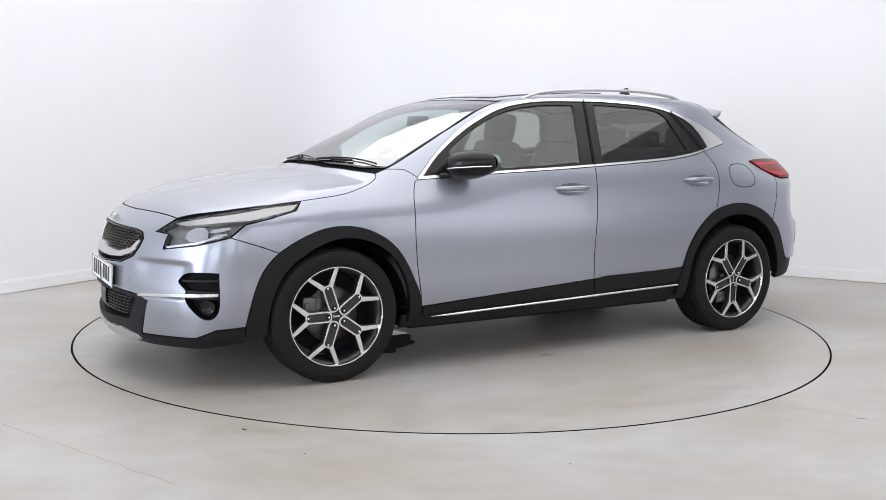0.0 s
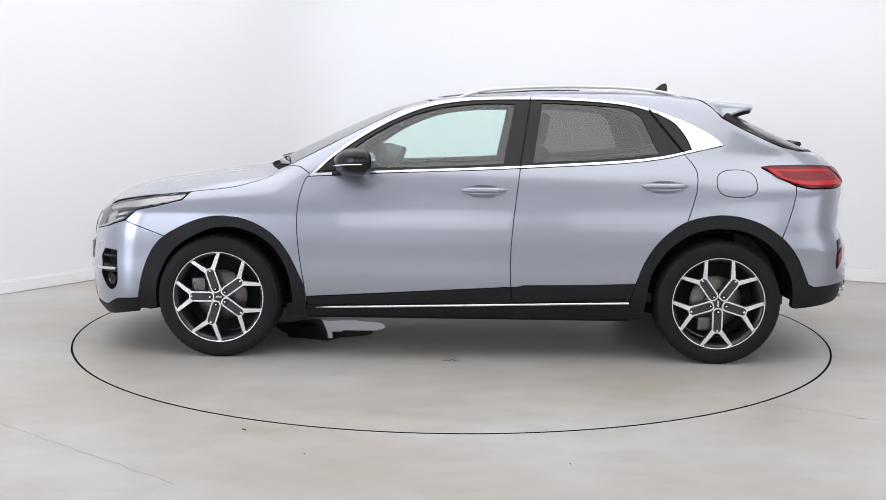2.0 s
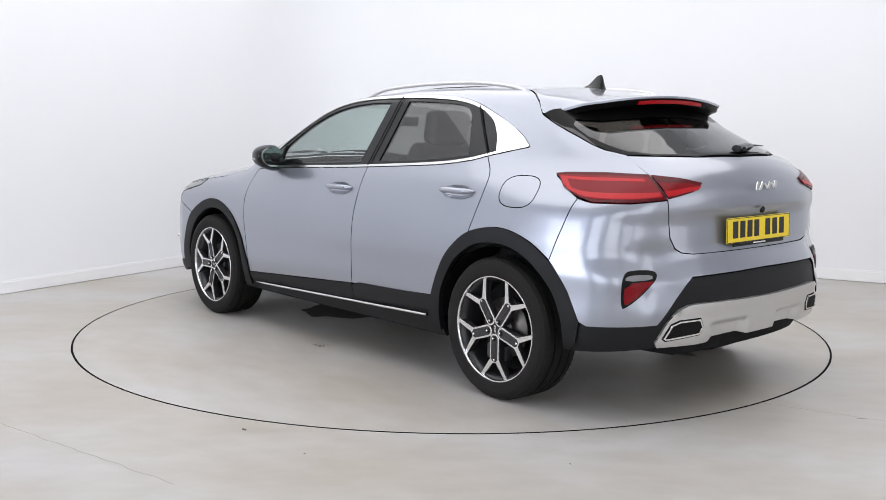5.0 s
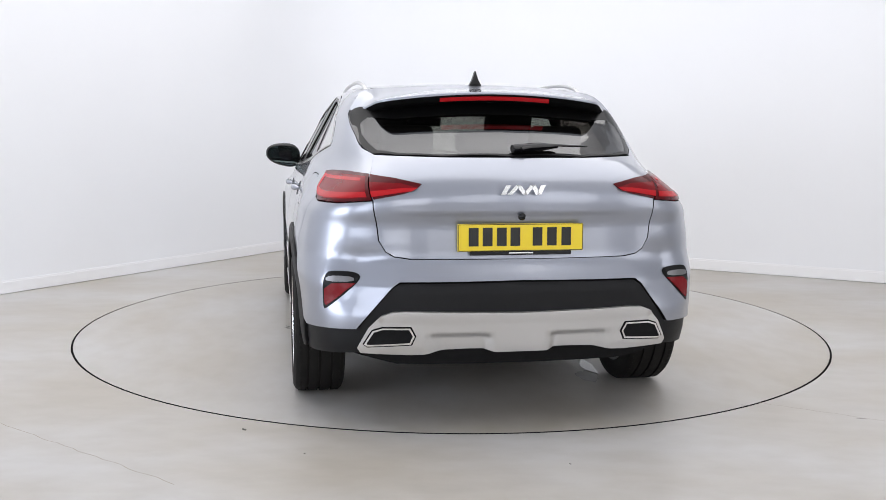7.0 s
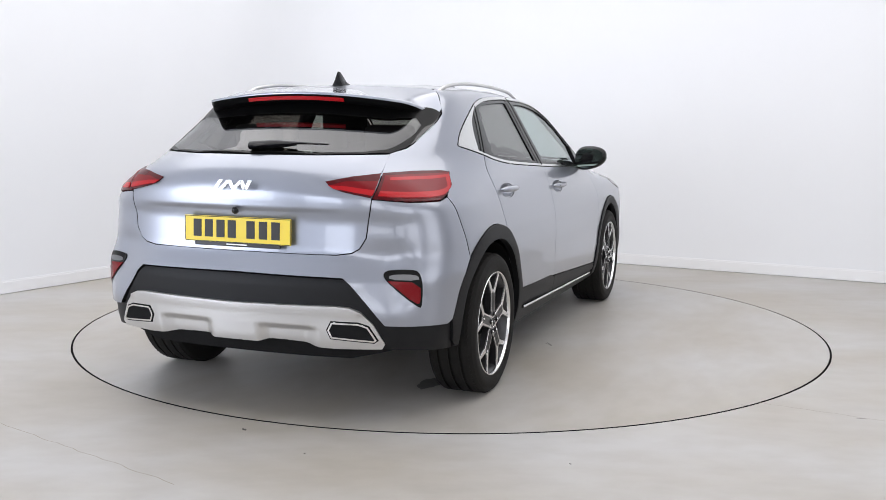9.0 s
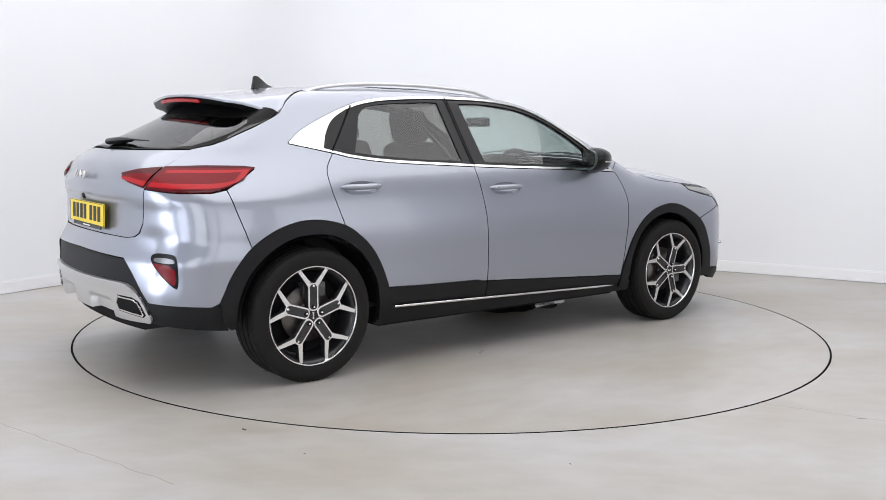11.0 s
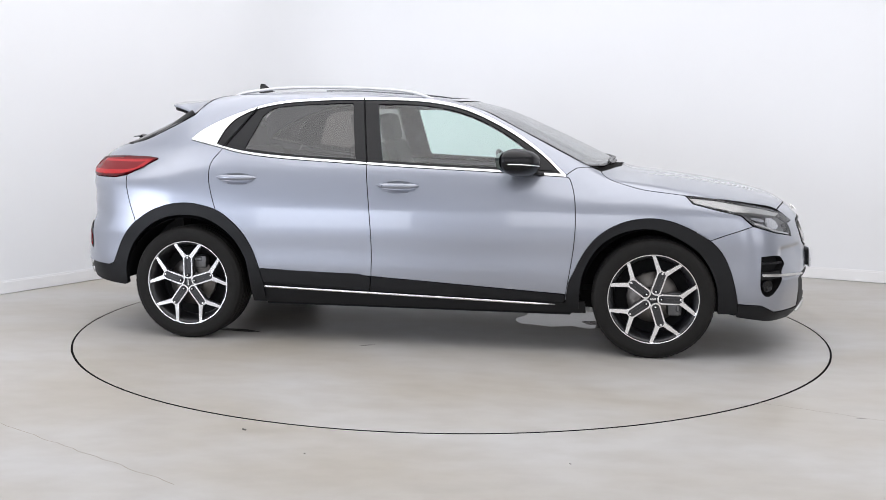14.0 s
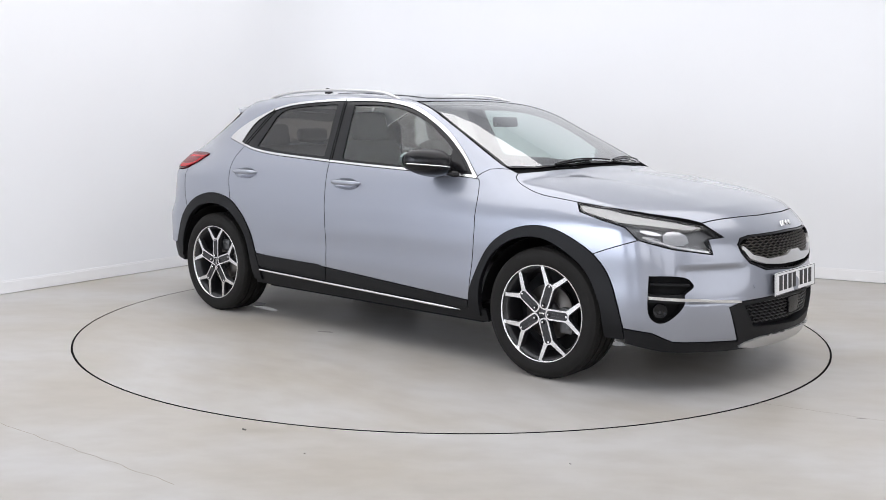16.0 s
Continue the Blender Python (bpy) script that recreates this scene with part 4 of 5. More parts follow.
# ---- lamps, grilles, plates and fittings ----
LAMPGREY = plain("lamp_housing_grey", (0.17, 0.17, 0.175), 0.3, 0.5, grain=0.1, grain_size=80)
for s in (1, -1):
    # outer lamp: dark red over a bright band that turns up at its outer end
    loop = flat("stern", TAIL_TOP + TAIL_LOW[:3] + [(-1.693, 0.784, 0.955)])
    lamp = panel("tail_lamp", "stern", loop, DARKRED, car, sign=s, lift=0.006, thick=0.012, step=0.02, label="red wrap-round tail lamp")
    upper = np.array(flat("stern", sm(None, TAIL_TOP, 6)))
    lower_edge = np.array(flat("stern", sm(None, [TAIL_LOW[0], TAIL_LOW[1], TAIL_LOW[2], (-1.693, 0.784, 0.955), (-1.60, 0.778, 0.995)], 6)))

    def band(fr, to, u0, u1, n=14):
        """Outline between two heights in the lamp, from its inner (0) to its outer end (1)."""
        def at(u, f):
            e = [np.array([np.interp(w, np.linspace(0, 1, len(c)), c[:, k]) for k in (0, 1)]) for w, c in ((1 - u, upper), (u, lower_edge))]
            return tuple(e[1] * (1 - f) + e[0] * f)
        us = np.linspace(u0, u1, n)
        return [at(u, fr) for u in us] + [at(u, to) for u in us[::-1]]

    panel("lens", "stern", band(0.10, 0.86, 0.03, 0.90), REDLENS, lamp, sign=s, lift=0.0075, thick=0.002, gap=0, edge=0.001, step=0.02)
    panel("light_guide", "stern", band(0.13, 0.30, 0.03, 0.82), BRIGHTRED, lamp, sign=s, lift=0.0095, thick=0.004, gap=0, edge=0.002, step=0.015)
    panel("light_guide", "stern", band(0.28, 0.78, 0.72, 0.87), BRIGHTRED, lamp, sign=s, lift=0.009, thick=0.004, gap=0, edge=0.002, step=0.015)
    panel("light_guide", "stern", band(0.68, 0.78, 0.08, 0.74), BRIGHTRED, lamp, sign=s, lift=0.0085, thick=0.003, gap=0, edge=0.001, step=0.015)
    loop = flat("stern", [(-1.956, 0.604, 1.045), (-2.02, 0.50, 1.034), (-2.070, 0.395, 1.012), (-2.080, 0.43, 0.985), (-2.076, 0.475, 0.970), (-2.044, 0.593, 0.946)])
    lamp = panel("tail_lamp_inner", "stern", loop, DARKRED, tailgate, sign=s, lift=0.008, thick=0.014, step=0.02, label="red tapered lamp on the tailgate")
    l0, l1, l2, l3, l4, l5 = (np.array(q) for q in loop)
    mix = lambda p, q, f: p * (1 - f) + q * f
    panel("lens", "stern", [tuple(q) for q in (mix(l0, l5, 0.32), mix(mix(l1, l4, 0.34), l2, 0.15), mix(l2, l3, 0.6), l3, mix(l4, l1, 0.12), mix(l5, l0, 0.12))], REDLENS, lamp, sign=s, lift=0.0095, thick=0.002, gap=0.004, edge=0.001, step=0.02)
    panel("light_guide", "stern", [tuple(q) for q in (mix(l5, l0, 0.30), mix(l4, l1, 0.34), mix(l3, l2, 0.35), mix(l3, l4, 0.3), mix(l4, l1, 0.10), mix(l5, l0, 0.10))], BRIGHTRED, lamp, sign=s, lift=0.0115, thick=0.004, gap=0, edge=0.002, step=0.015)
    # reflector pocket
    loop = flat("stern", [(-2.042, 0.644, 0.664), (-2.045, 0.645, 0.618), (-1.955, 0.752, 0.498), (-1.938, 0.768, 0.504), (-1.940, 0.766, 0.650), (-1.98, 0.725, 0.664)])
    refl = panel("reflector_housing", "stern", loop, FRIT, rear_bumper, sign=s, lift=lambda a, b: 0.013 + pocket_sink(a, b), thick=0.03, step=0.015, soft=2)
    d = [np.array(q) for q in loop]
    mid = sum(d) / 6
    r = [mix(q, mid, 0.20) for q in d]
    low = [tuple(q) for q in (mix(r[0], r[1], 0.9), r[1], r[2], r[3], mix(r[4], r[3], 0.30))]
    panel("reflector", "stern", low, REDLENS, refl, sign=s, lift=lambda a, b: 0.0165 + pocket_sink(a, b), thick=0.004, gap=0, step=0.015, edge=0.002, soft=1, label="red rear reflector")
    panel("reversing_light", "stern", [tuple(mix(q, mid, 0.08)) for q in (mix(r[0], r[1], 0.15), mix(r[0], r[1], 0.72), mix(r[4], r[3], 0.22), mix(r[4], r[3], 0.04), mix(r[5], mid, 0.12))], LAMPGREY, refl, sign=s, lift=lambda a, b: 0.0155 + pocket_sink(a, b), thick=0.004, gap=0, step=0.015, edge=0.002, soft=1, label="clear reversing light")

    # head lamp
    HL = [(1.479, 0.815, 0.882), (1.637, 0.80, 0.868), (1.72, 0.79, 0.853), (1.819, 0.742, 0.835), (1.89, 0.682, 0.820), (1.994, 0.56, 0.789)] + LAMP_LOW + LAMP_BACK
    loop = flat("nose", HL)
    hl = panel("headlamp", "nose", loop, LAMPGREY, car, sign=s, lift=-0.035, thick=0.0, gap=-0.004, edge=0, step=0.03, label="dark headlamp housing")
    panel("headlamp_rim", "nose", loop, BLACK, hl, sign=s, lift=0.002, thick=0.04, step=0.02, edge=0.001, holes=[[tuple(q) for q in inset(dense(loop, 0.02), 0.003)]])
    lens = panel("headlamp_lens", "nose", [tuple(q) for q in inset(dense(loop, 0.03), 0.003)], LENS, hl, sign=s, lift=0.001, thick=0, gap=0, edge=0, step=0.03, label="clear headlamp lens")
    lens.visible_shadow = False
    wing = flat("nose", [(1.49, 0.817, 0.877), (1.637, 0.80, 0.863), (1.72, 0.79, 0.848), (1.819, 0.742, 0.830), (1.89, 0.682, 0.815), (1.992, 0.56, 0.783), (1.95, 0.62, 0.775), (1.82, 0.77, 0.800), (1.72, 0.83, 0.808), (1.53, 0.85, 0.850)])
    panel("lamp_wing", "nose", wing, LAMPTRIM, hl, sign=s, lift=-0.007, thick=0.02, gap=0, step=0.02, edge=0.003, label="silver-grey lamp inner trim")
    for pts in ([(1.895, 0.745, 0.778), (1.970, 0.655, 0.770), (1.978, 0.65, 0.708), (1.90, 0.755, 0.708)], [(1.82, 0.82, 0.785), (1.890, 0.75, 0.768), (1.89, 0.755, 0.752), (1.82, 0.825, 0.768)], [(1.84, 0.815, 0.755), (1.888, 0.757, 0.738), (1.89, 0.758, 0.712), (1.845, 0.82, 0.732)]):
        panel("lamp_reflector", "nose", flat("nose", pts), REFLECT, hl, sign=s, lift=-0.014, thick=0.02, gap=0, step=0.02, edge=0.006, soft=1, label="bright projector reflector")
    strip = flat("nose", [(1.835, 0.825, 0.750), (1.945, 0.735, 0.706), (2.050, 0.585, 0.676), (2.046, 0.585, 0.668), (1.944, 0.737, 0.698), (1.832, 0.828, 0.742)])
    panel("daylight_strip", "nose", strip, SILVER, hl, sign=s, lift=-0.008, thick=0.01, gap=0, step=0.02, edge=0.001)

    # fog pocket with its bar and lamp
    pocket = panel("fog_pocket", "nose", flat("nose", fog), MATT, bumper, sign=s, lift=-0.048, thick=0, gap=-0.004, edge=0, step=0.03, label="black fog-lamp pocket")
    panel("fog_trim", "nose", flat("nose", [(1.875, 0.832, 0.482), (2.005, 0.715, 0.480), (2.008, 0.712, 0.440), (1.875, 0.832, 0.444)]), CLAD, pocket, sign=s, lift=-0.010, thick=0.04, gap=0, step=0.02)
    panel("fog_slat", "nose", flat("nose", [(1.885, 0.828, 0.535), (2.02, 0.685, 0.528), (2.02, 0.685, 0.518), (1.885, 0.828, 0.525)]), CLAD, pocket, sign=s, lift=-0.015, thick=0.03, gap=0, step=0.02)
    panel("bumper_blade", "nose", flat("nose", [(1.880, 0.833, 0.476), (2.03, 0.67, 0.462), ("f", 0.455, 0.440), ("f", 0.455, 0.428), (2.03, 0.67, 0.448), (1.882, 0.833, 0.462)]), CHROME, bumper, sign=s, lift=0.015, thick=0.035, gap=0, edge=0.003, step=0.02, label="slim satin chrome bumper blade")
    p, n = on_body("nose", [(1.925, 0.80, 0.405)], -0.02)
    p, n = Vector((p[0].x, s * p[0].y, p[0].z)), Vector((n[0].x, s * n[0].y, n[0].z))
    bm = lathe(bmesh.new(), [(0.0005, 0.0), (0.018, 0.006), (0.026, 0.004), (0.030, 0.012), (0.033, 0.012), (0.034, -0.01)], 24, "z")
    fl = part("fog_lamp", bm, BLACK, bumper, "round black fog lamp", smooth=40)
    fl.matrix_basis = Matrix.Translation(p) @ n.to_track_quat("Z", "Y").to_matrix().to_4x4()

# grilles
grille = across("grille", "nose", GRILLE, MATT, bumper, lift=-0.045, thick=0, gap=-0.004, edge=0, step=0.04, label="black upper grille opening")
across("grille_blade", "nose", [("f", 0, 0.650), ("f", 0.045, 0.652), ("f", 0.085, 0.630), ("f", 0.25, 0.622), ("f", 0.36, 0.648), ("f", 0.412, 0.692), ("f", 0.425, 0.684), ("f", 0.384, 0.632), ("f", 0.28, 0.600), ("f", 0.15, 0.590), ("f", 0, 0.589)],
       SILVER, grille, lift=0.004, thick=0.03, gap=0, step=0.02, label="satin silver curved grille blade")
across("grille_rim", "nose", GRILLE, BLACK, grille, lift=0.003, thick=0.04, step=0.02, edge=0.002,
       middle_holes=[[("f", 0.0, 0.733), ("f", 0.15, 0.730), ("f", 0.345, 0.726), ("f", 0.40, 0.716), ("f", 0.428, 0.70), ("f", 0.420, 0.662), ("f", 0.378, 0.618), ("f", 0.275, 0.582), ("f", 0.08, 0.570), ("f", 0, 0.568)]])


def lattice(name, rows, parent, mat, lift, dy, label):
    """A lattice of short slanted bars in rows of given height and half width."""
    ab, bars = [], []
    for r, (z, half) in enumerate(rows):
        k = -half + (dy / 2 if r % 2 else 0)
        while k < half - dy:
            bars.append((k, k + dy, z, r))
            k += dy
    pts = [("f", v, z + e) for a, b, z, r in bars for v, e in ((a, 0.0), ((a + b) / 2, 0.007), (b, 0.0))]
    p, n = on_body("nose", pts, lift)
    verts, faces = [], []
    for i in range(0, len(p), 3):
        s = len(verts)
        for q, m in zip(p[i:i + 3], n[i:i + 3]):
            for up, out in ((0.0035, 0.0), (0.002, 0.007), (-0.002, 0.007), (-0.0035, 0.0)):
                verts.append(q + m * out + Vector((0, 0, up)))
        for j in (0, 4):
            for k in range(3):
                faces.append((s + j + k, s + j + k + 1, s + j + k + 5, s + j + k + 4))
    return mesh(name, verts, faces, mat, parent, label, smooth=False)


lattice("grille_mesh", [(0.722 - 0.0135 * i, h) for i, h in enumerate((0.36, 0.40, 0.415, 0.42, 0.41, 0.40, 0.385, 0.37, 0.05))], grille, BRONZE, -0.018, 0.045, "dark metallic grille lattice")
low_grille = across("lower_grille", "nose", [("f", 0, 0.425), ("f", 0.2, 0.424), ("f", 0.425, 0.41), ("f", 0.355, 0.305), ("f", 0, 0.285)], MATT, lower, lift=-0.045, thick=0, gap=-0.004, edge=0, step=0.04, label="black lower grille opening")
lattice("lower_grille_mesh", [(0.414 - 0.0165 * i, 0.42 - 0.011 * i) for i in range(7)], low_grille, DARKALLOY, -0.025, 0.04, "dark lower grille lattice")
across("radar_panel", "nose", [("f", 0, 0.415), ("f", 0.07, 0.413), ("f", 0.055, 0.335), ("f", 0, 0.332)], BLACK, low_grille, lift=-0.008, thick=0.02, gap=0, step=0.03, label="flat black sensor panel")


def plate(name, mat, m, label):
    """A number plate whose characters are plain bars."""
    bm = box(bmesh.new(), Matrix.Identity(4), 0.520, 0.111, 0.006, 0.002, 1)
    ob = part(name, bm, mat, car, label)
    ob.matrix_basis = m
    for i, x in enumerate((-0.195, -0.138, -0.080, -0.024, 0.068, 0.128, 0.188)):
        bm = box(bmesh.new(), pose(x, 0.003, 0.0035), 0.040, 0.074, 0.0015)
        part("plate_bar", bm, INK, ob)
    bm = bmesh.new()
    for x, y, w, h in ((0, 0.0525, 0.512, 0.0025), (0, -0.0525, 0.512, 0.0025), (0.2575, 0, 0.0025, 0.104), (-0.2575, 0, 0.0025, 0.104)):
        box(bm, pose(x, y, 0.0034), w, h, 0.001)
    part("plate_border", bm, INK, ob)
    return ob


def face(x, z, tilt, back=False):
    """Upright plane at the car's nose or tail: its x runs to the viewer's right, y up, z out."""
    return pose(x, 0, z, 90 - tilt, 0, -90) if back else pose(x, 0, z, 90 - tilt, 0, 90)


rp = plate("rear_plate", YELLOW, face(-2.108, 0.800, 2, True), "yellow rear number plate with dark characters")
bm = box(bmesh.new(), pose(0, -0.062, 0.0), 0.42, 0.018, 0.006, 0.002, 1)
strip = part("plate_strip", bm, BLACK, rp, "dark dealer strip under the plate")
bm = box(bmesh.new(), pose(0.0, -0.062, 0.0035), 0.10, 0.005, 0.001)
part("strip_bar", bm, WHITE, rp)
plate("front_plate", WHITE, face(2.246, 0.498, 3), "white front number plate with dark characters")
bm = box(bmesh.new(), pose(2.232, 0, 0.498), 0.03, 0.46, 0.09, 0.006, 2)
part("plate_holder", bm, CLAD, car)


def badge(parent, m, w, h, mat=None):
    """Slanted bright strokes standing in for the maker's badge."""
    bm = bmesh.new()
    t = h * 0.52
    for a, b in (((-0.5, 0), (-0.36, 1)), ((-0.34, 0), (-0.12, 1)), ((-0.12, 1), (0.04, 0)), ((0.04, 0), (0.24, 1)), ((0.24, 1), (0.36, 0)), ((0.38, 0), (0.5, 1))):
        p, q = Vector((a[0] * w, (a[1] - 0.5) * h)), Vector((b[0] * w, (b[1] - 0.5) * h))
        o = Vector((t * 0.5, 0))
        slab(bm, [p - o, p + o, q + o, q - o], m, 0.004, 0.001)
    return part("badge", bm, mat or CHROME, parent, "bright metal maker's badge")


badge(tailgate, face(-2.132, 0.992, 12, True), 0.165, 0.038)
badge(bumper, face(2.178, 0.776, 35), 0.12, 0.028)
p, n = on_body("stern", [("r", y, 0.856) for y in (0.53, 0.50, 0.475, 0.45, 0.425)], -0.0105)
bm = bmesh.new()
for i, (q, nn) in enumerate(zip(p, n)):
    box(bm, Matrix.Translation(q) @ nn.to_track_quat("Z", "Y").to_matrix().to_4x4(), 0.024 if i == 0 else 0.017, 0.017 if i == 0 else 0.012, 0.005, 0.001, 1)
part("model_badge", bm, CHROME, tailgate, "small bright model badge as plain bars")
bm = lathe(bmesh.new(), [(0.0005, 0.012), (0.012, 0.010), (0.016, 0.0)], 16, "z")
part("rear_camera", bm, BLACK, tailgate, "small black reversing camera", smooth=50).matrix_basis = pose(-2.118, 0.0, 0.884, 0, -110, 0)

# parking sensors in the bumpers
for kind, owner, spots in (("stern", rear_bumper, [("r", 0.30, 0.672), (-1.90, 0.80, 0.60)]), ("nose", bumper, [("f", 0.36, 0.50)])):
    p, n = on_body(kind, spots, 0.001 if kind == "nose" else -0.001)
    for q, nn in zip(p, n):
        for s in (1, -1):
            bm = lathe(bmesh.new(), [(0.0004, 0.0016), (0.0095, 0.0014), (0.0105, 0.0), (0.0115, 0.0003), (0.0115, -0.004)], 20, "z")
            bmesh.ops.recalc_face_normals(bm, faces=bm.faces[:])
            part("parking_sensor", bm, PAINT, owner, smooth=30).matrix_basis = Matrix.Translation((q.x, s * q.y, q.z)) @ Vector((nn.x, s * nn.y, nn.z)).to_track_quat("Z", "Y").to_matrix().to_4x4()

# door handles
for doors, (cx, cz) in ((front_doors, FRONT_HANDLE), (rear_doors, REAR_HANDLE)):
    for door, s in zip(doors, (1, -1)):
        loop = flat("roll", handle_hole(cx, cz))
        mid = np.array(loop).mean(0)
        cup = panel("handle_cup", "roll", loop, PAINT, door, sign=s, thick=0, gap=-0.004, edge=0, step=0.012,
                    lift=lambda a, b, m=mid: -0.004 - 0.040 * np.maximum(0, 1 - ((a - m[0]) / 0.1) ** 2 - ((b - m[1]) / 0.033) ** 2) ** 0.7)
        p, n = on_body("roll", [("s", cx + u * 0.118, cz + 0.004) for u in np.linspace(-1, 1, 13)])
        path = [Vector((q.x, s * (q.y + 0.004 + 0.022 * (1 - u ** 4)), q.z + 0.002)) for q, u in zip(p, np.linspace(-1, 1, 13))]
        rad = [0.004 + 0.012 * (1 - abs(u) ** 6) for u in np.linspace(-1, 1, 13)]
        bm = tube(bmesh.new(), path, rad, 12, flat=0.9)
        h = part("door_handle", bm, PAINT, door, "painted pull door handle", smooth=50)
        if doors is front_doors:
            bm = box(bmesh.new(), Matrix.Translation(path[2] + Vector((0, s * 0.012, 0))), 0.012, 0.006, 0.009, 0.002, 1)
            part("sensor_button", bm, BLACK, h)

# door mirrors
def wing_mirror(s):
    bm = bmesh.new()
    bmesh.ops.create_uvsphere(bm, u_segments=32, v_segments=20, radius=1)
    for v in bm.verts:
        x, y, z = v.co
        x = x if x > 0 else x * 0.45
        y = math.copysign(abs(y) ** 0.8, y)
        z = math.copysign(abs(z) ** 0.8, z)
        w = 0.074 * (1 - 0.18 * y)
        v.co = (0.570 + x * 0.122 - 0.045 * y, s * (0.905 + y * 0.110), 1.050 + z * w + 0.012 * y)
    if s < 0:
        bmesh.ops.reverse_faces(bm, faces=bm.faces[:])
    mir = part("door_mirror", bm, BLACK, car, "gloss black door mirror with a bright strip", smooth=60)
    bm = bmesh.new()
    pts = []
    for k in range(28):
        a = 2 * math.pi * k / 28
        y, z = math.cos(a), math.sin(a)
        y2, z2 = math.copysign(abs(y) ** 0.8, y), math.copysign(abs(z) ** 0.8, z)
        pts.append(bm.verts.new((0.518 - 0.045 * y2, s * (0.905 + 0.098 * y2), 1.050 + 0.060 * z2 * (1 - 0.18 * y2) + 0.012 * y2)))
    f = bm.faces.new(pts)
    ex = bmesh.ops.extrude_face_region(bm, geom=[f])
    bmesh.ops.translate(bm, verts=[v for v in ex["geom"] if isinstance(v, bmesh.types.BMVert)], vec=(0.02, 0, 0))
    bmesh.ops.recalc_face_normals(bm, faces=bm.faces[:])
    part("mirror_glass", bm, MIRROR, mir, "mirror glass")
    path = [(0.570 + 0.1255 * math.cos(a) - 0.045 * math.sin(a), s * (0.905 + 0.113 * math.sin(a)), 1.032 + 0.012 * math.sin(a)) for a in np.linspace(-1.35, 1.45, 16)]
    part("indicator_strip", tube(bmesh.new(), path, 0.0032, 6), CHROME, mir)
    bm = tube(bmesh.new(), [(0.70, s * 0.79, 0.985), (0.67, s * 0.82, 0.992), (0.63, s * 0.86, 1.008)], [0.035, 0.026, 0.024], 12, flat=0.6)
    part("mirror_foot", bm, BLACK, mir, smooth=50)
    panel("mirror_base", "roll", flat("roll", [("s", 0.775, 1.003), ("s", 0.62, 1.006), ("s", 0.63, 1.125), ("s", 0.70, 1.08)]), BLACK, mir, sign=s, lift=0.004, thick=0.01, step=0.03)


wing_mirror(1)
wing_mirror(-1)

# roof rails and aerial
for s in (1, -1):
    path = [q[:] for q in sm(None, [(0.06, s * 0.556, 1.396), (-0.02, s * 0.553, 1.422), (-0.12, s * 0.550, 1.442), (-0.352, s * 0.545, 1.457), (-0.6, s * 0.542, 1.462), (-0.85, s * 0.540, 1.457), (-1.05, s * 0.536, 1.437), (-1.13, s * 0.533, 1.418), (-1.19, s * 0.530, 1.392)])]
    part("roof_rail", tube(bmesh.new(), path, 0.0082, 10, flat=1.1), SILVER, car, "satin silver roof rail", smooth=50)
bm = bmesh.new()
zr = float(RIDGE(-1.1))
prof = [(-1.03, 0.0), (-1.10, 0.022), (-1.155, 0.066), (-1.178, 0.070), (-1.186, 0.060), (-1.192, 0.0)]
rows = []
for x, h in prof:
    rows.append([bm.verts.new((x, w, zr - 0.008 + h * e)) for w, e in ((-0.040 if h < 0.03 else -0.030, 0), (-0.016, 0.4), (-0.003, 1), (0.003, 1), (0.016, 0.4), (0.040 if h < 0.03 else 0.030, 0))])
for a, b in zip(rows, rows[1:]):
    for k in range(5):
        bm.faces.new((a[k], a[k + 1], b[k + 1], b[k]))
bmesh.ops.recalc_face_normals(bm, faces=bm.faces[:])
part("aerial_fin", bm, BLACK, car, "gloss black shark-fin aerial", smooth=35)

# wipers
p, n = on_body("top", t_([(-1.985, -0.02), (-1.965, -0.08), (-1.93, -0.20), (-1.90, -0.33)]), 0.022)
wp = part("rear_wiper", tube(bmesh.new(), p, [0.018, 0.015, 0.009, 0.005], 8, flat=0.6), BLACK, car, "black rear wiper", smooth=50)
p, n = on_body("top", t_([(-1.975, 0.01), (-1.955, -0.1), (-1.93, -0.19)]), 0.018)
part("wiper_cover", tube(bmesh.new(), p, [0.024, 0.027, 0.012], 8, flat=0.7), BLACK, wp, smooth=50)
for a, b in (((1.106, 0.12), (0.985, 0.62)), ((1.072, -0.42), (1.112, 0.08))):
    ts = np.linspace(0, 1, 9)
    p, n = on_body("top", t_([(a[0] + (b[0] - a[0]) * u - 0.010 * math.sin(math.pi * u), a[1] + (b[1] - a[1]) * u) for u in ts]), 0.005)
    wi = part("wiper", tube(bmesh.new(), p, 0.0042, 6), BLACK, car, "black windscreen wiper", smooth=50)
    p, n = on_body("top", t_([(a[0] + (b[0] - a[0]) * u + 0.008, a[1] + (b[1] - a[1]) * u) for u in ts[:6]]), 0.006)
    part("wiper_arm", tube(bmesh.new(), p, 0.0055, 6), BLACK, wi, smooth=50)


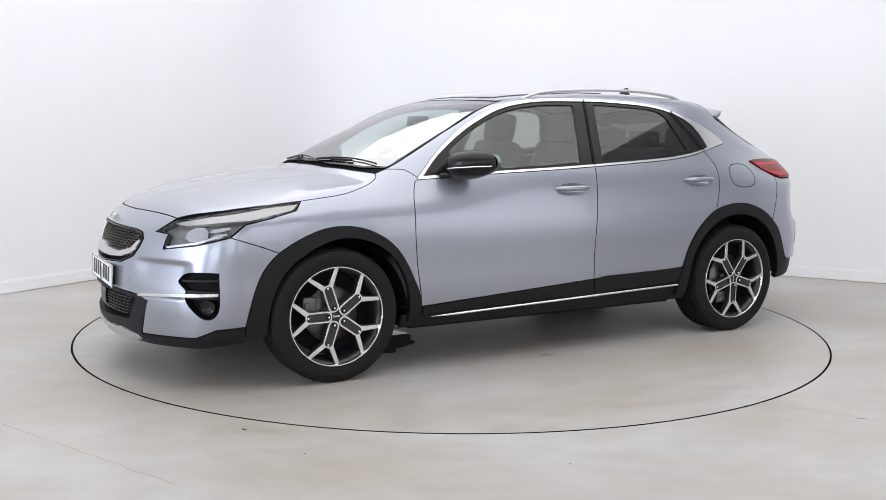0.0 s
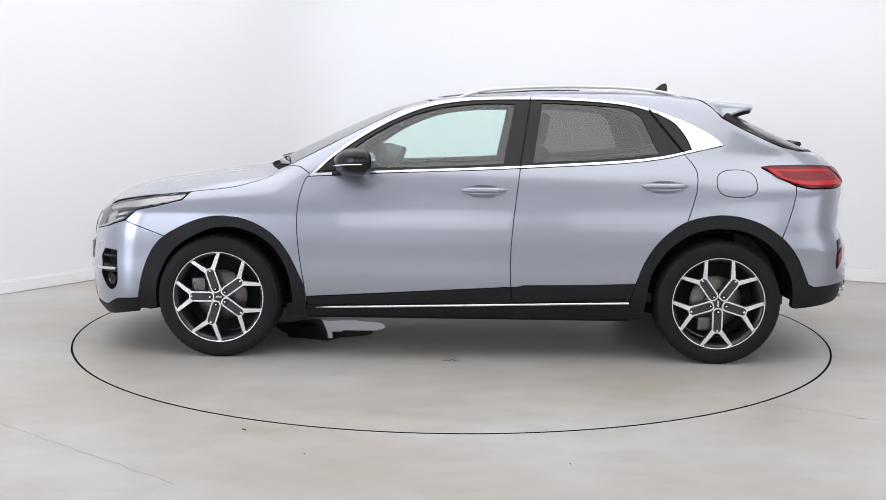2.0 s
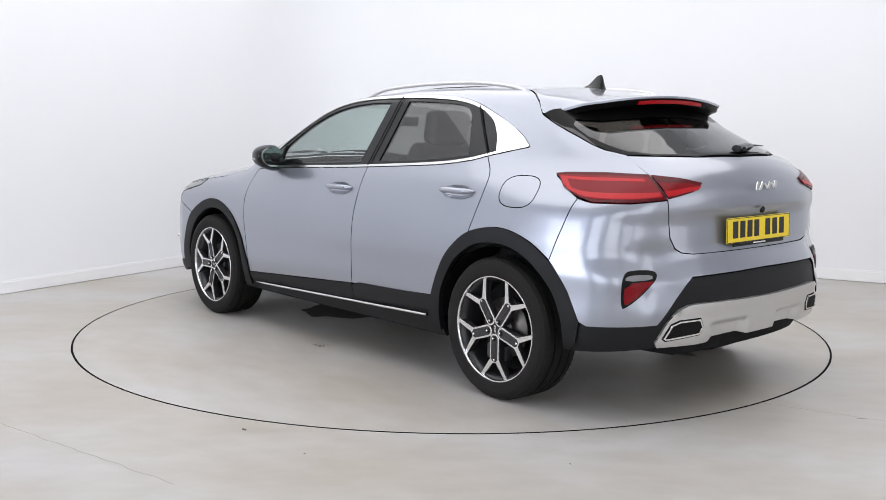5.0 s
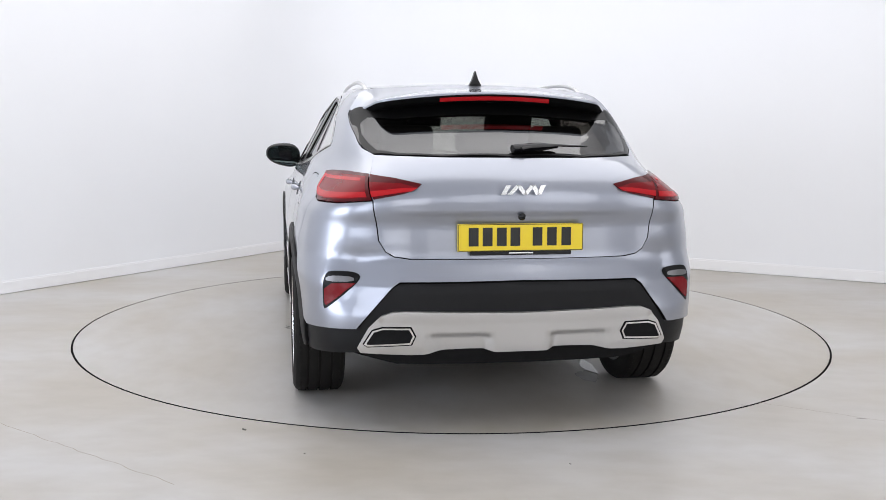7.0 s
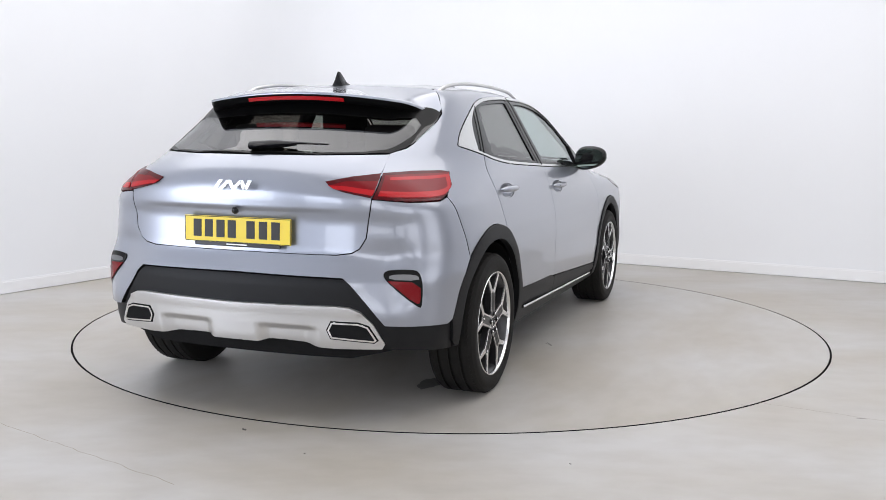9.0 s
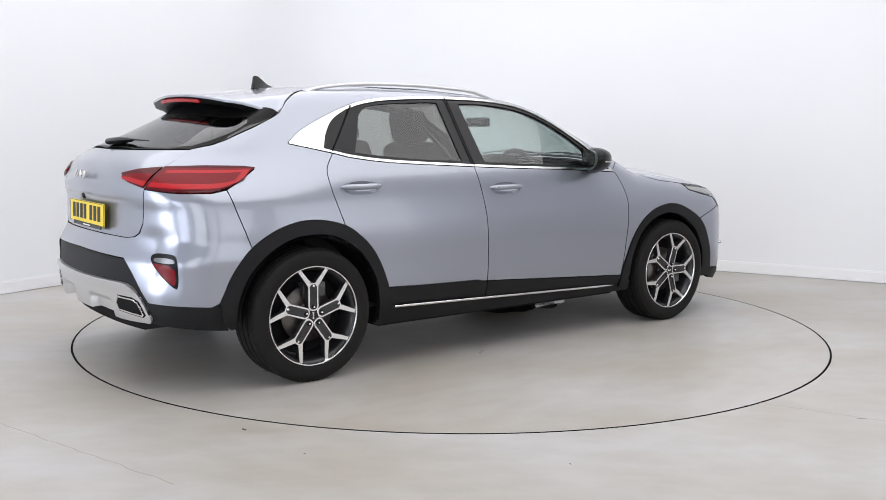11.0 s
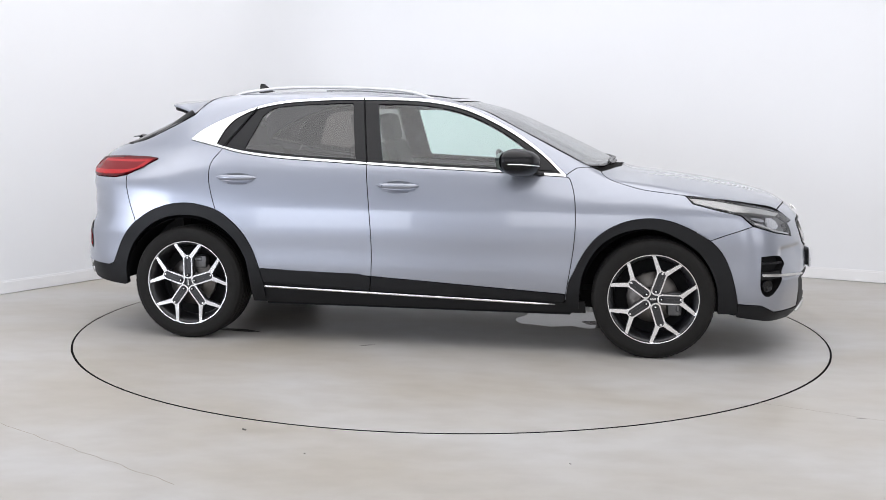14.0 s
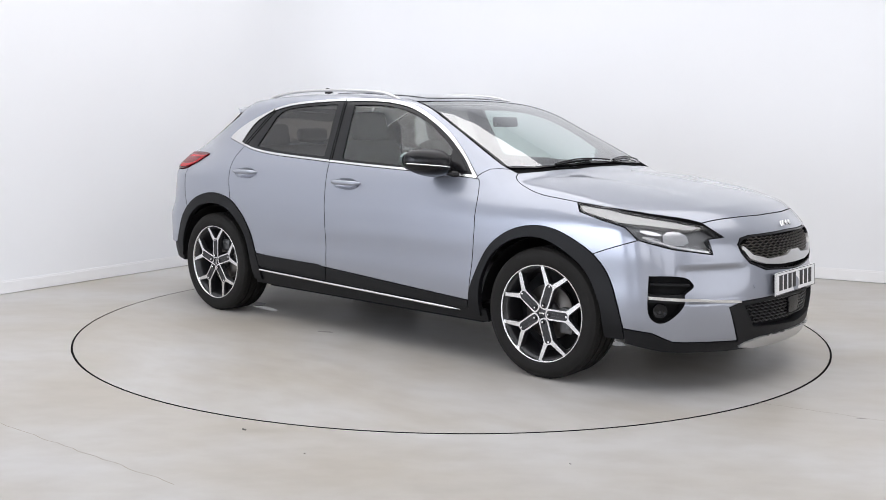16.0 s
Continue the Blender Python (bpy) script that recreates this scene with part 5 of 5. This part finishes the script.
# ---- wheels ----
def wheel():
    w = new("wheel")
    w.parent = car
    tagged(w, label="five-spoke two-tone alloy wheel with a black road tyre")
    R = 0.329
    prof = [(0.236, -0.100), (0.262, -0.112), (0.295, -0.114), (0.316, -0.104), (0.326, -0.088)]
    for g in (-0.052, 0.0, 0.052):
        prof += [(R, g - 0.014), (R, g - 0.006), (R - 0.009, g - 0.005), (R - 0.009, g + 0.005), (R, g + 0.006), (R, g + 0.014)]
    prof += [(0.326, 0.088), (0.316, 0.104), (0.300, 0.112), (0.297, 0.1135), (0.280, 0.1145), (0.262, 0.112), (0.250, 0.110), (0.240, 0.103), (0.236, 0.095)]
    bm = lathe(bmesh.new(), prof, 80)
    bmesh.ops.recalc_face_normals(bm, faces=bm.faces[:])
    tyre = part("tyre", bm, RUBBER, w, "black road tyre", smooth=30)
    bm = bmesh.new()
    for k in range(72):
        a = 2 * math.pi * k / 72
        for g, tw in ((-0.076, 0.3), (0.076, -0.3)):
            box(bm, Matrix.Rotation(-a, 4, "Y") @ Matrix.Translation((R - 0.0066, g, 0)) @ Matrix.Rotation(tw, 4, "X"), 0.010, 0.026, 0.021)
    tagged(part("tread", bm, RUBBER, tyre), kind="stuff")
    bm = lathe(bmesh.new(), [(0.238, 0.096), (0.224, 0.088), (0.215, 0.05), (0.208, 0.0), (0.205, -0.1), (0.236, -0.105)], 64)
    part("barrel", bm, DARKALLOY, w, "dark grey rim barrel", smooth=30)
    bm = lathe(bmesh.new(), [(0.2445, 0.098), (0.2455, 0.105), (0.243, 0.109), (0.2385, 0.1085), (0.2355, 0.104), (0.2345, 0.094)], 80)
    bmesh.ops.recalc_face_normals(bm, faces=bm.faces[:])
    part("rim_lip", bm, ALLOY, w, "machined bright rim lip", smooth=40)

    def plane(angle, y):
        # x along the radius, y across, z outwards
        return Matrix.Rotation(-angle, 4, "Y") @ Matrix(((1, 0, 0, 0), (0, 0, 1, y), (0, -1, 0, 0), (0, 0, 0, 1)))

    def spoke(bm, y0, y1, grow, bevel):
        hw = 0.0285 + grow
        rt, tip = 0.2375, radians(18.3)
        ax, ay = rt * math.cos(tip), rt * math.sin(tip)
        d = Vector((ax - 0.150, ay - 0.024)).normalized()
        n = Vector((-d.y, d.x)) * (0.0098 + grow)
        half = [(0.0225 - grow, 0.0075), (0.0250 - grow, 0.0155), (0.0305, 0.0225 + grow), (0.0385, 0.0268 + grow), (0.048, hw), (0.138, hw - 0.0005), (0.144, hw + 0.001),
                (ax + n.x - 0.004, ay + n.y - 0.001), (ax + n.x + 0.001, ay + n.y + 0.006), (ax - n.x + 0.003, ay - n.y - 0.006), (ax - n.x - 0.004, ay - n.y + 0.0005), (0.166 + grow, 0.0155), (0.160 + grow, 0.0105)]
        outl = [(x, -y) for x, y in half] + [(x, y) for x, y in half[::-1]]
        slab(bm, outl, Matrix.Identity(4), y1 - y0, bevel)
        return outl

    for k in range(5):
        a = 2 * math.pi * k / 5
        bm = bmesh.new()
        spoke(bm, 0.066, 0.094, 0.0008, 0.0)
        sp = part("spoke", bm, DARKALLOY, w, "dark grey forked alloy spoke", smooth=30)
        sp.matrix_basis = plane(a, 0.066)
        bm = bmesh.new()
        spoke(bm, 0, 0.006, -0.0005, 0.0012)
        part("spoke_face", bm, ALLOY, sp, "bright machined spoke face", smooth=30).matrix_basis = pose(0, 0, 0.0275)
        bm = bmesh.new()
        half = [(0.0305, 0.0065), (0.0335, 0.0130), (0.0395, 0.0180), (0.048, 0.0203), (0.140, 0.0198), (0.148, 0.0155), (0.1535, 0.0085)]
        slab(bm, [(x, -y) for x, y in half] + [(x, y) for x, y in half[::-1]], Matrix.Identity(4), 0.0035, 0.0008)
        box(bm, pose(0.100, 0.0075, 0.0042), 0.072, 0.003, 0.002)
        box(bm, pose(0.100, -0.0075, 0.0042), 0.072, 0.003, 0.002)
        part("spoke_inlay", bm, DARKALLOY, sp, "dark ribbed spoke inlay").matrix_basis = pose(0, 0, 0.0312)
        part("spoke_block", box(bmesh.new(), pose(0.146, 0, 0.0355), 0.011, 0.010, 0.005, 0.0015, 1), ALLOY, sp)
        bm = lathe(bmesh.new(), [(0.0003, 0.043), (0.007, 0.0425), (0.0105, 0.039), (0.0112, 0.030)], 12, "z")
        nut = part("wheel_nut", bm, BLACK, sp, smooth=60)
        nut.matrix_basis = pose(0.044, 0, 0)
        bm = lathe(bmesh.new(), [(0.0003, 0.047), (0.0035, 0.0462), (0.0052, 0.044), (0.0055, 0.041)], 10, "z")
        part("nut_head", bm, ALLOY, sp, smooth=60).matrix_basis = pose(0.044, 0, 0)
    bm = lathe(bmesh.new(), [(0.0005, 0.094), (0.019, 0.093), (0.0225, 0.090), (0.025, 0.080), (0.050, 0.062), (0.062, 0.050), (0.062, 0.03)], 40)
    bmesh.ops.recalc_face_normals(bm, faces=bm.faces[:])
    hub = part("hub_cap", bm, DARKALLOY, w, "dark hub with a bright badge", smooth=30)
    badge(hub, plane(math.pi / 2, 0.0935) @ pose(0, 0, 0, 0, 0, 90), 0.030, 0.010)
    bm = lathe(bmesh.new(), [(0.055, 0.030), (0.138, 0.030), (0.139, 0.026), (0.139, 0.010), (0.055, 0.010)], 48)
    part("brake_disc", bm, DISC, w, "worn steel brake disc", smooth=30)
    bm = box(bmesh.new(), pose(0.118, 0.028, 0.03), 0.075, 0.06, 0.13, 0.014, 2)
    box(bm, pose(0.135, 0.045, 0.03), 0.03, 0.035, 0.09, 0.008, 1)
    part("brake_caliper", bm, STEEL, w, "grey cast brake caliper", smooth=40)
    bm = lathe(bmesh.new(), [(0.0005, -0.02), (0.205, -0.02), (0.205, -0.03)], 32)
    part("backplate", bm, MATT, w)
    return w


first = wheel()
ZW = 0.3265
WHEELS = ((1.325, 1, 0), (-1.325, 1, 270), (1.325, -1, 180), (-1.325, -1, 90))
for i, (x, s, roll) in enumerate(WHEELS):
    m = pose(x, s * 0.783, ZW, 0, 0, 0 if s > 0 else 180) @ pose(0, 0, 0, 0, -roll, 0)
    if i == 0:
        first.matrix_basis = m
    else:
        copy_thing(first, m)

# wheel wells, underside and inner shell
for x in (1.325, -1.325):
    for s in (1, -1):
        prof = [(0.10, 0.50), (0.395, 0.50), (0.398, 0.52), (0.398, 0.80), (0.385, 0.875)]
        bm = lathe(bmesh.new(), [(r, s * h) for r, h in prof], 40, "y", 3, 177)
        ob = part("wheel_liner", bm, MATT, car, smooth=40)
        ob.location = (x, 0, 0.318)
bm = bmesh.new()
slab(bm, [(-1.45, -0.50), (-1.40, -0.52), (-0.9, -0.52), (-0.88, -0.78), (0.88, -0.78), (0.92, -0.52), (1.72, -0.52), (1.78, -0.62), (2.05, -0.45),
          (2.05, 0.45), (1.78, 0.62), (1.72, 0.52), (0.92, 0.52), (0.88, 0.78), (-0.88, 0.78), (-0.9, 0.52), (-1.40, 0.52), (-1.45, 0.50)], pose(0, 0, 0.205), 0.10)
part("underbody", bm, MATT, car, "black underbody")
SH = [(0.95, 0.945), (0.3, 0.985), (-0.3, 1.01), (-1.0, 1.07), (-1.5, 1.10), (-1.75, 1.05), (-1.62, 0.74), (-1.35, 0.815), (-1.13, 0.775), (-0.99, 0.67), (-0.90, 0.55), (-0.86, 0.4), (-0.86, 0.24), (0.86, 0.24), (0.88, 0.45), (0.93, 0.58), (1.01, 0.69), (1.14, 0.765), (1.295, 0.79), (1.46, 0.76), (1.60, 0.70), (1.78, 0.72), (1.45, 0.84), (1.1, 0.92)]
both("door_lining", "roll", [("s", *q) for q in SH], DASH, car, lift=-0.05, thick=0.0, gap=0, edge=0, step=0.06)
across("front_shell", "nose", [("f", 0, 0.76), ("f", 0.5, 0.68), ("s", 1.78, 0.66), ("s", 1.78, 0.24), ("f", 0.5, 0.21), ("f", 0, 0.21)], MATT, car, lift=-0.07, thick=0, gap=0, edge=0, step=0.06)
across("rear_shell", "stern", [("r", 0, 1.06), ("r", 0.58, 1.0), ("s", -1.72, 0.93), ("s", -1.80, 0.35), ("r", 0.5, 0.26), ("r", 0, 0.26)], MATT, car, lift=-0.05, thick=0, gap=0, edge=0, step=0.06)

# ---- cabin ----
across("headliner", "top", [("t", 0.22, 0), ("t", 0.17, 0.53), ("t", 0, 0.52), ("t", -1.1, 0.50), ("t", -1.36, 0.56), ("t", -1.38, 0)], LINER, car, lift=-0.035, thick=0, gap=0, edge=0, step=0.06, label="pale roof lining")
bm = bmesh.new()
box(bm, pose(-0.4, 0, 0.33), 2.6, 1.5, 0.05)
box(bm, pose(-1.72, 0, 0.62), 0.5, 1.2, 0.5)
part("cabin_floor", bm, DASH, car)
bm = bmesh.new()
prof = [(1.03, 0.945), (0.86, 0.985), (0.70, 0.980), (0.60, 0.945), (0.62, 0.80), (0.72, 0.60), (1.10, 0.55)]
rows = [[bm.verts.new((x + 0.10 - 0.16 * y * y, y, z - 0.02 * y * y)) for x, z in prof] for y in np.linspace(-0.66, 0.66, 13)]
for a, b in zip(rows, rows[1:]):
    for k in range(len(prof) - 1):
        bm.faces.new((a[k], a[k + 1], b[k + 1], b[k]))
bmesh.ops.recalc_face_normals(bm, faces=bm.faces[:])
dash = part("dashboard", bm, DASH, car, "soft black dashboard", smooth=40)
part("dash_screen", box(bmesh.new(), pose(0.66, 0.0, 1.0, 0, -12, 0), 0.02, 0.28, 0.12, 0.006, 2), BLACK, dash, "upright black display")
# steering wheel on the car's right
bm = bmesh.new()
sw = pose(0.50, -0.36, 0.93, 0, 65, 0)
ring = [sw @ Vector((0.18 * math.cos(a), 0.18 * math.sin(a), 0)) for a in np.linspace(0, 2 * math.pi, 33)]
tube(bm, ring, 0.017, 8, cap=False)
tube(bm, [sw @ Vector((0, 0.17, 0)), sw @ Vector((0, 0, -0.02)), sw @ Vector((0, -0.17, 0))], 0.022, 8)
tube(bm, [sw @ Vector((0.17, 0, 0)), sw @ Vector((0, 0, -0.02)), sw @ Vector((0, 0, -0.16))], 0.028, 8)
part("steering_wheel", bm, DASH, car, "black steering wheel", smooth=60)
part("rear_view_mirror", box(bmesh.new(), pose(0.42, 0.0, 1.27, 0, -8, 0), 0.035, 0.22, 0.06, 0.014, 3), BLACK, car, smooth=40)


def cushion(bm, m, sx, sy, sz, r):
    box(bm, m, sx, sy, sz, r, 4)
    return bm


def seat(y, x):
    s = new("front_seat")
    s.parent = car
    s.matrix_basis = pose(x, y, 0)
    tagged(s, label="dark fabric front seat")
    part("seat", cushion(bmesh.new(), pose(0.05, 0, 0.56, 0, -8, 0), 0.50, 0.50, 0.16, 0.06), FABRIC, s, smooth=60)
    bm = cushion(bmesh.new(), pose(-0.27, 0, 0.86, 0, -20, 0), 0.14, 0.50, 0.60, 0.06)
    for v in bm.verts:
        if v.co.z > 0.95:
            v.co.y *= 0.86
    part("backrest", bm, FABRIC, s, smooth=60)
    part("headrest", cushion(bmesh.new(), pose(-0.375, 0, 1.235, 0, -12, 0), 0.10, 0.27, 0.18, 0.045), FABRIC, s, smooth=60)
    bm = bmesh.new()
    for d in (-0.06, 0.06):
        tube(bm, [(-0.345, d, 1.10), (-0.37, d, 1.20)], 0.007, 8)
    part("headrest_post", bm, CHROME, s)


seat(0.36, -0.02)
seat(-0.36, -0.02)
bench = new("rear_bench")
bench.parent = car
tagged(bench, label="dark fabric rear bench")
part("seat", cushion(bmesh.new(), pose(-0.92, 0, 0.56), 0.50, 1.30, 0.16, 0.06), FABRIC, bench, smooth=60)
part("backrest", cushion(bmesh.new(), pose(-1.22, 0, 0.83, 0, -22, 0), 0.14, 1.28, 0.56, 0.05), FABRIC, bench, smooth=60)
for y in (0.36, 0, -0.36):
    part("headrest", cushion(bmesh.new(), pose(-1.34, y, 1.17, 0, -10, 0), 0.08, 0.25, 0.15 if y else 0.10, 0.035), FABRIC, bench, smooth=60)
part("parcel_shelf", box(bmesh.new(), pose(-1.56, 0, 1.055), 0.42, 1.10, 0.02, 0.005, 1), DASH, car)
# ---- small things on the floor ----
riders = []


def film_of_water(cx, cy, rx, ry, seed, label, mat=WATER):
    """A thin pool with an uneven rim, lying on the deck."""
    rnd = random.Random(seed)
    ph = [rnd.uniform(0, 6.28) for _ in range(4)]
    bm = bmesh.new()
    rim, n = [], 56
    for k in range(n):
        a = 2 * math.pi * k / n
        r = 1 + 0.18 * math.sin(2 * a + ph[0]) + 0.10 * math.sin(3 * a + ph[1]) + 0.06 * math.sin(7 * a + ph[2]) + 0.03 * math.sin(13 * a + ph[3])
        rim.append((cx + rx * r * math.cos(a), cy + ry * r * math.sin(a)))
    bm.faces.new([bm.verts.new((x, y, 0.0012)) for x, y in rim])
    bmesh.ops.recalc_face_normals(bm, faces=bm.faces[:])
    ob = tagged(part("puddle", bm, mat, None), label=label, category="puddle", group="puddles on the turntable")
    ob.visible_shadow = False
    riders.append(ob)


film_of_water(0.74, 0.26, 0.27, 0.34, 3, "shallow clear puddle under the front of the car")
film_of_water(1.0, 0.15, 0.14, 0.10, 8, "shallow clear puddle behind a front tyre")
film_of_water(-1.24, -0.50, 0.14, 0.035, 12, "narrow wet streak beside a rear tyre")
film_of_water(-1.42, -0.44, 0.12, 0.05, 5, "small damp dark patch beside a rear tyre", plain("damp_concrete", (0.13, 0.125, 0.115), 0.35, grain=0.3, grain_size=25, spec=0.3))


def scuff(name, x, y, turn, strokes, seed, rides, label):
    """A few thin dark scrape marks lying on the floor."""
    rnd = random.Random(seed)
    bm = bmesh.new()
    for k in range(strokes):
        w = rnd.uniform(0.03, 0.09)
        box(bm, pose(rnd.uniform(-0.02, 0.02), (k - strokes / 2) * 0.012, 0.0006, 0, 0, rnd.uniform(-6, 6)), w, rnd.uniform(0.002, 0.004), 0.0008)
    ob = tagged(part(name, bm, SMUDGE, None), label=label, category="scuff mark")
    ob.matrix_basis = pose(x, y, 0, 0, 0, turn)
    if rides:
        for v in ob.data.vertices:
            v.co = ob.matrix_basis @ v.co
        ob.matrix_basis = Matrix.Identity(4)
        riders.append(ob)


SMUDGE = plain("dark_scuff", (0.10, 0.095, 0.09), 0.7, grain=0.3, grain_size=60)
scuff("scuff_mark", -0.03, 1.01, -150, 5, 1, True, "faint dark scrape marks on the turntable")
scuff("scuff_mark", -0.38, -0.75, 40, 2, 2, True, "small dark scrape on the turntable")
scuff("scuff_mark", 1.34, -1.80, -12, 1, 3, False, "thin dark scrape on the concrete floor")
scuff("scuff_mark", 1.80, -1.99, -20, 1, 4, False, "thin dark scrape on the concrete floor")


def debris(x, y, size, seed):
    rnd = random.Random(seed)
    bm = bmesh.new()
    bmesh.ops.create_icosphere(bm, subdivisions=1, radius=size)
    for v in bm.verts:
        v.co = Vector((v.co.x * 1.8, v.co.y * 0.7, max(v.co.z, -size * 0.4) * 0.5)) * rnd.uniform(0.8, 1.2)
    low = min(v.co.z for v in bm.verts)
    for v in bm.verts:
        v.co.z -= low
    ob = tagged(part("floor_chip", bm, SMUDGE, None), label="tiny dark chip lying on the concrete floor", category="debris", group="chips on the floor")
    ob.matrix_basis = pose(x, y, 0, 0, 0, rnd.uniform(0, 180))


debris(-0.84, -2.24, 0.008, 1)
debris(-0.55, -2.52, 0.004, 2)
debris(0.45, -2.60, 0.003, 3)


def crack(p, q, seed):
    """A hairline joint in the concrete."""
    rnd = random.Random(seed)
    bm = bmesh.new()
    a, b = Vector(p), Vector(q)
    n = 24
    side = Vector((-(b - a).y, (b - a).x)).normalized()
    pts = [a + (b - a) * (k / n) + side * rnd.uniform(-0.006, 0.006) for k in range(n + 1)]
    rows = [[bm.verts.new((*(v + side * s), 0.0006)) for s in (-0.0016, 0.0016)] for v in pts]
    for u, v in zip(rows, rows[1:]):
        bm.faces.new((u[0], v[0], v[1], u[1]))
    bmesh.ops.recalc_face_normals(bm, faces=bm.faces[:])
    tagged(part("floor_crack", bm, CRACK, None), label="fine pale brown hairline crack in the concrete floor", category="crack")


CRACK = plain("hairline_crack", (0.30, 0.27, 0.22), 0.8, grain=0.2, grain_size=30)
crack((-1.95, -2.13), (-0.95, -2.85), 1)
crack((1.41, -1.76), (1.87, -2.02), 2)
# ---- what turns ----
def motions():
    """The turntable carries the car round at a steady pace."""
    rows, deck = [], []
    for k in range(33):
        t = k * 0.5
        turn = pose(0, 0, 0, 0, 0, 210.03 - 15.629 * t)
        rows.append((t, turn @ pose(-0.106, 0.130, 0)))
        deck.append((t, turn))
    walk(car, rows)
    for thing in [turntable] + riders:
        walk(thing, deck)


motions()
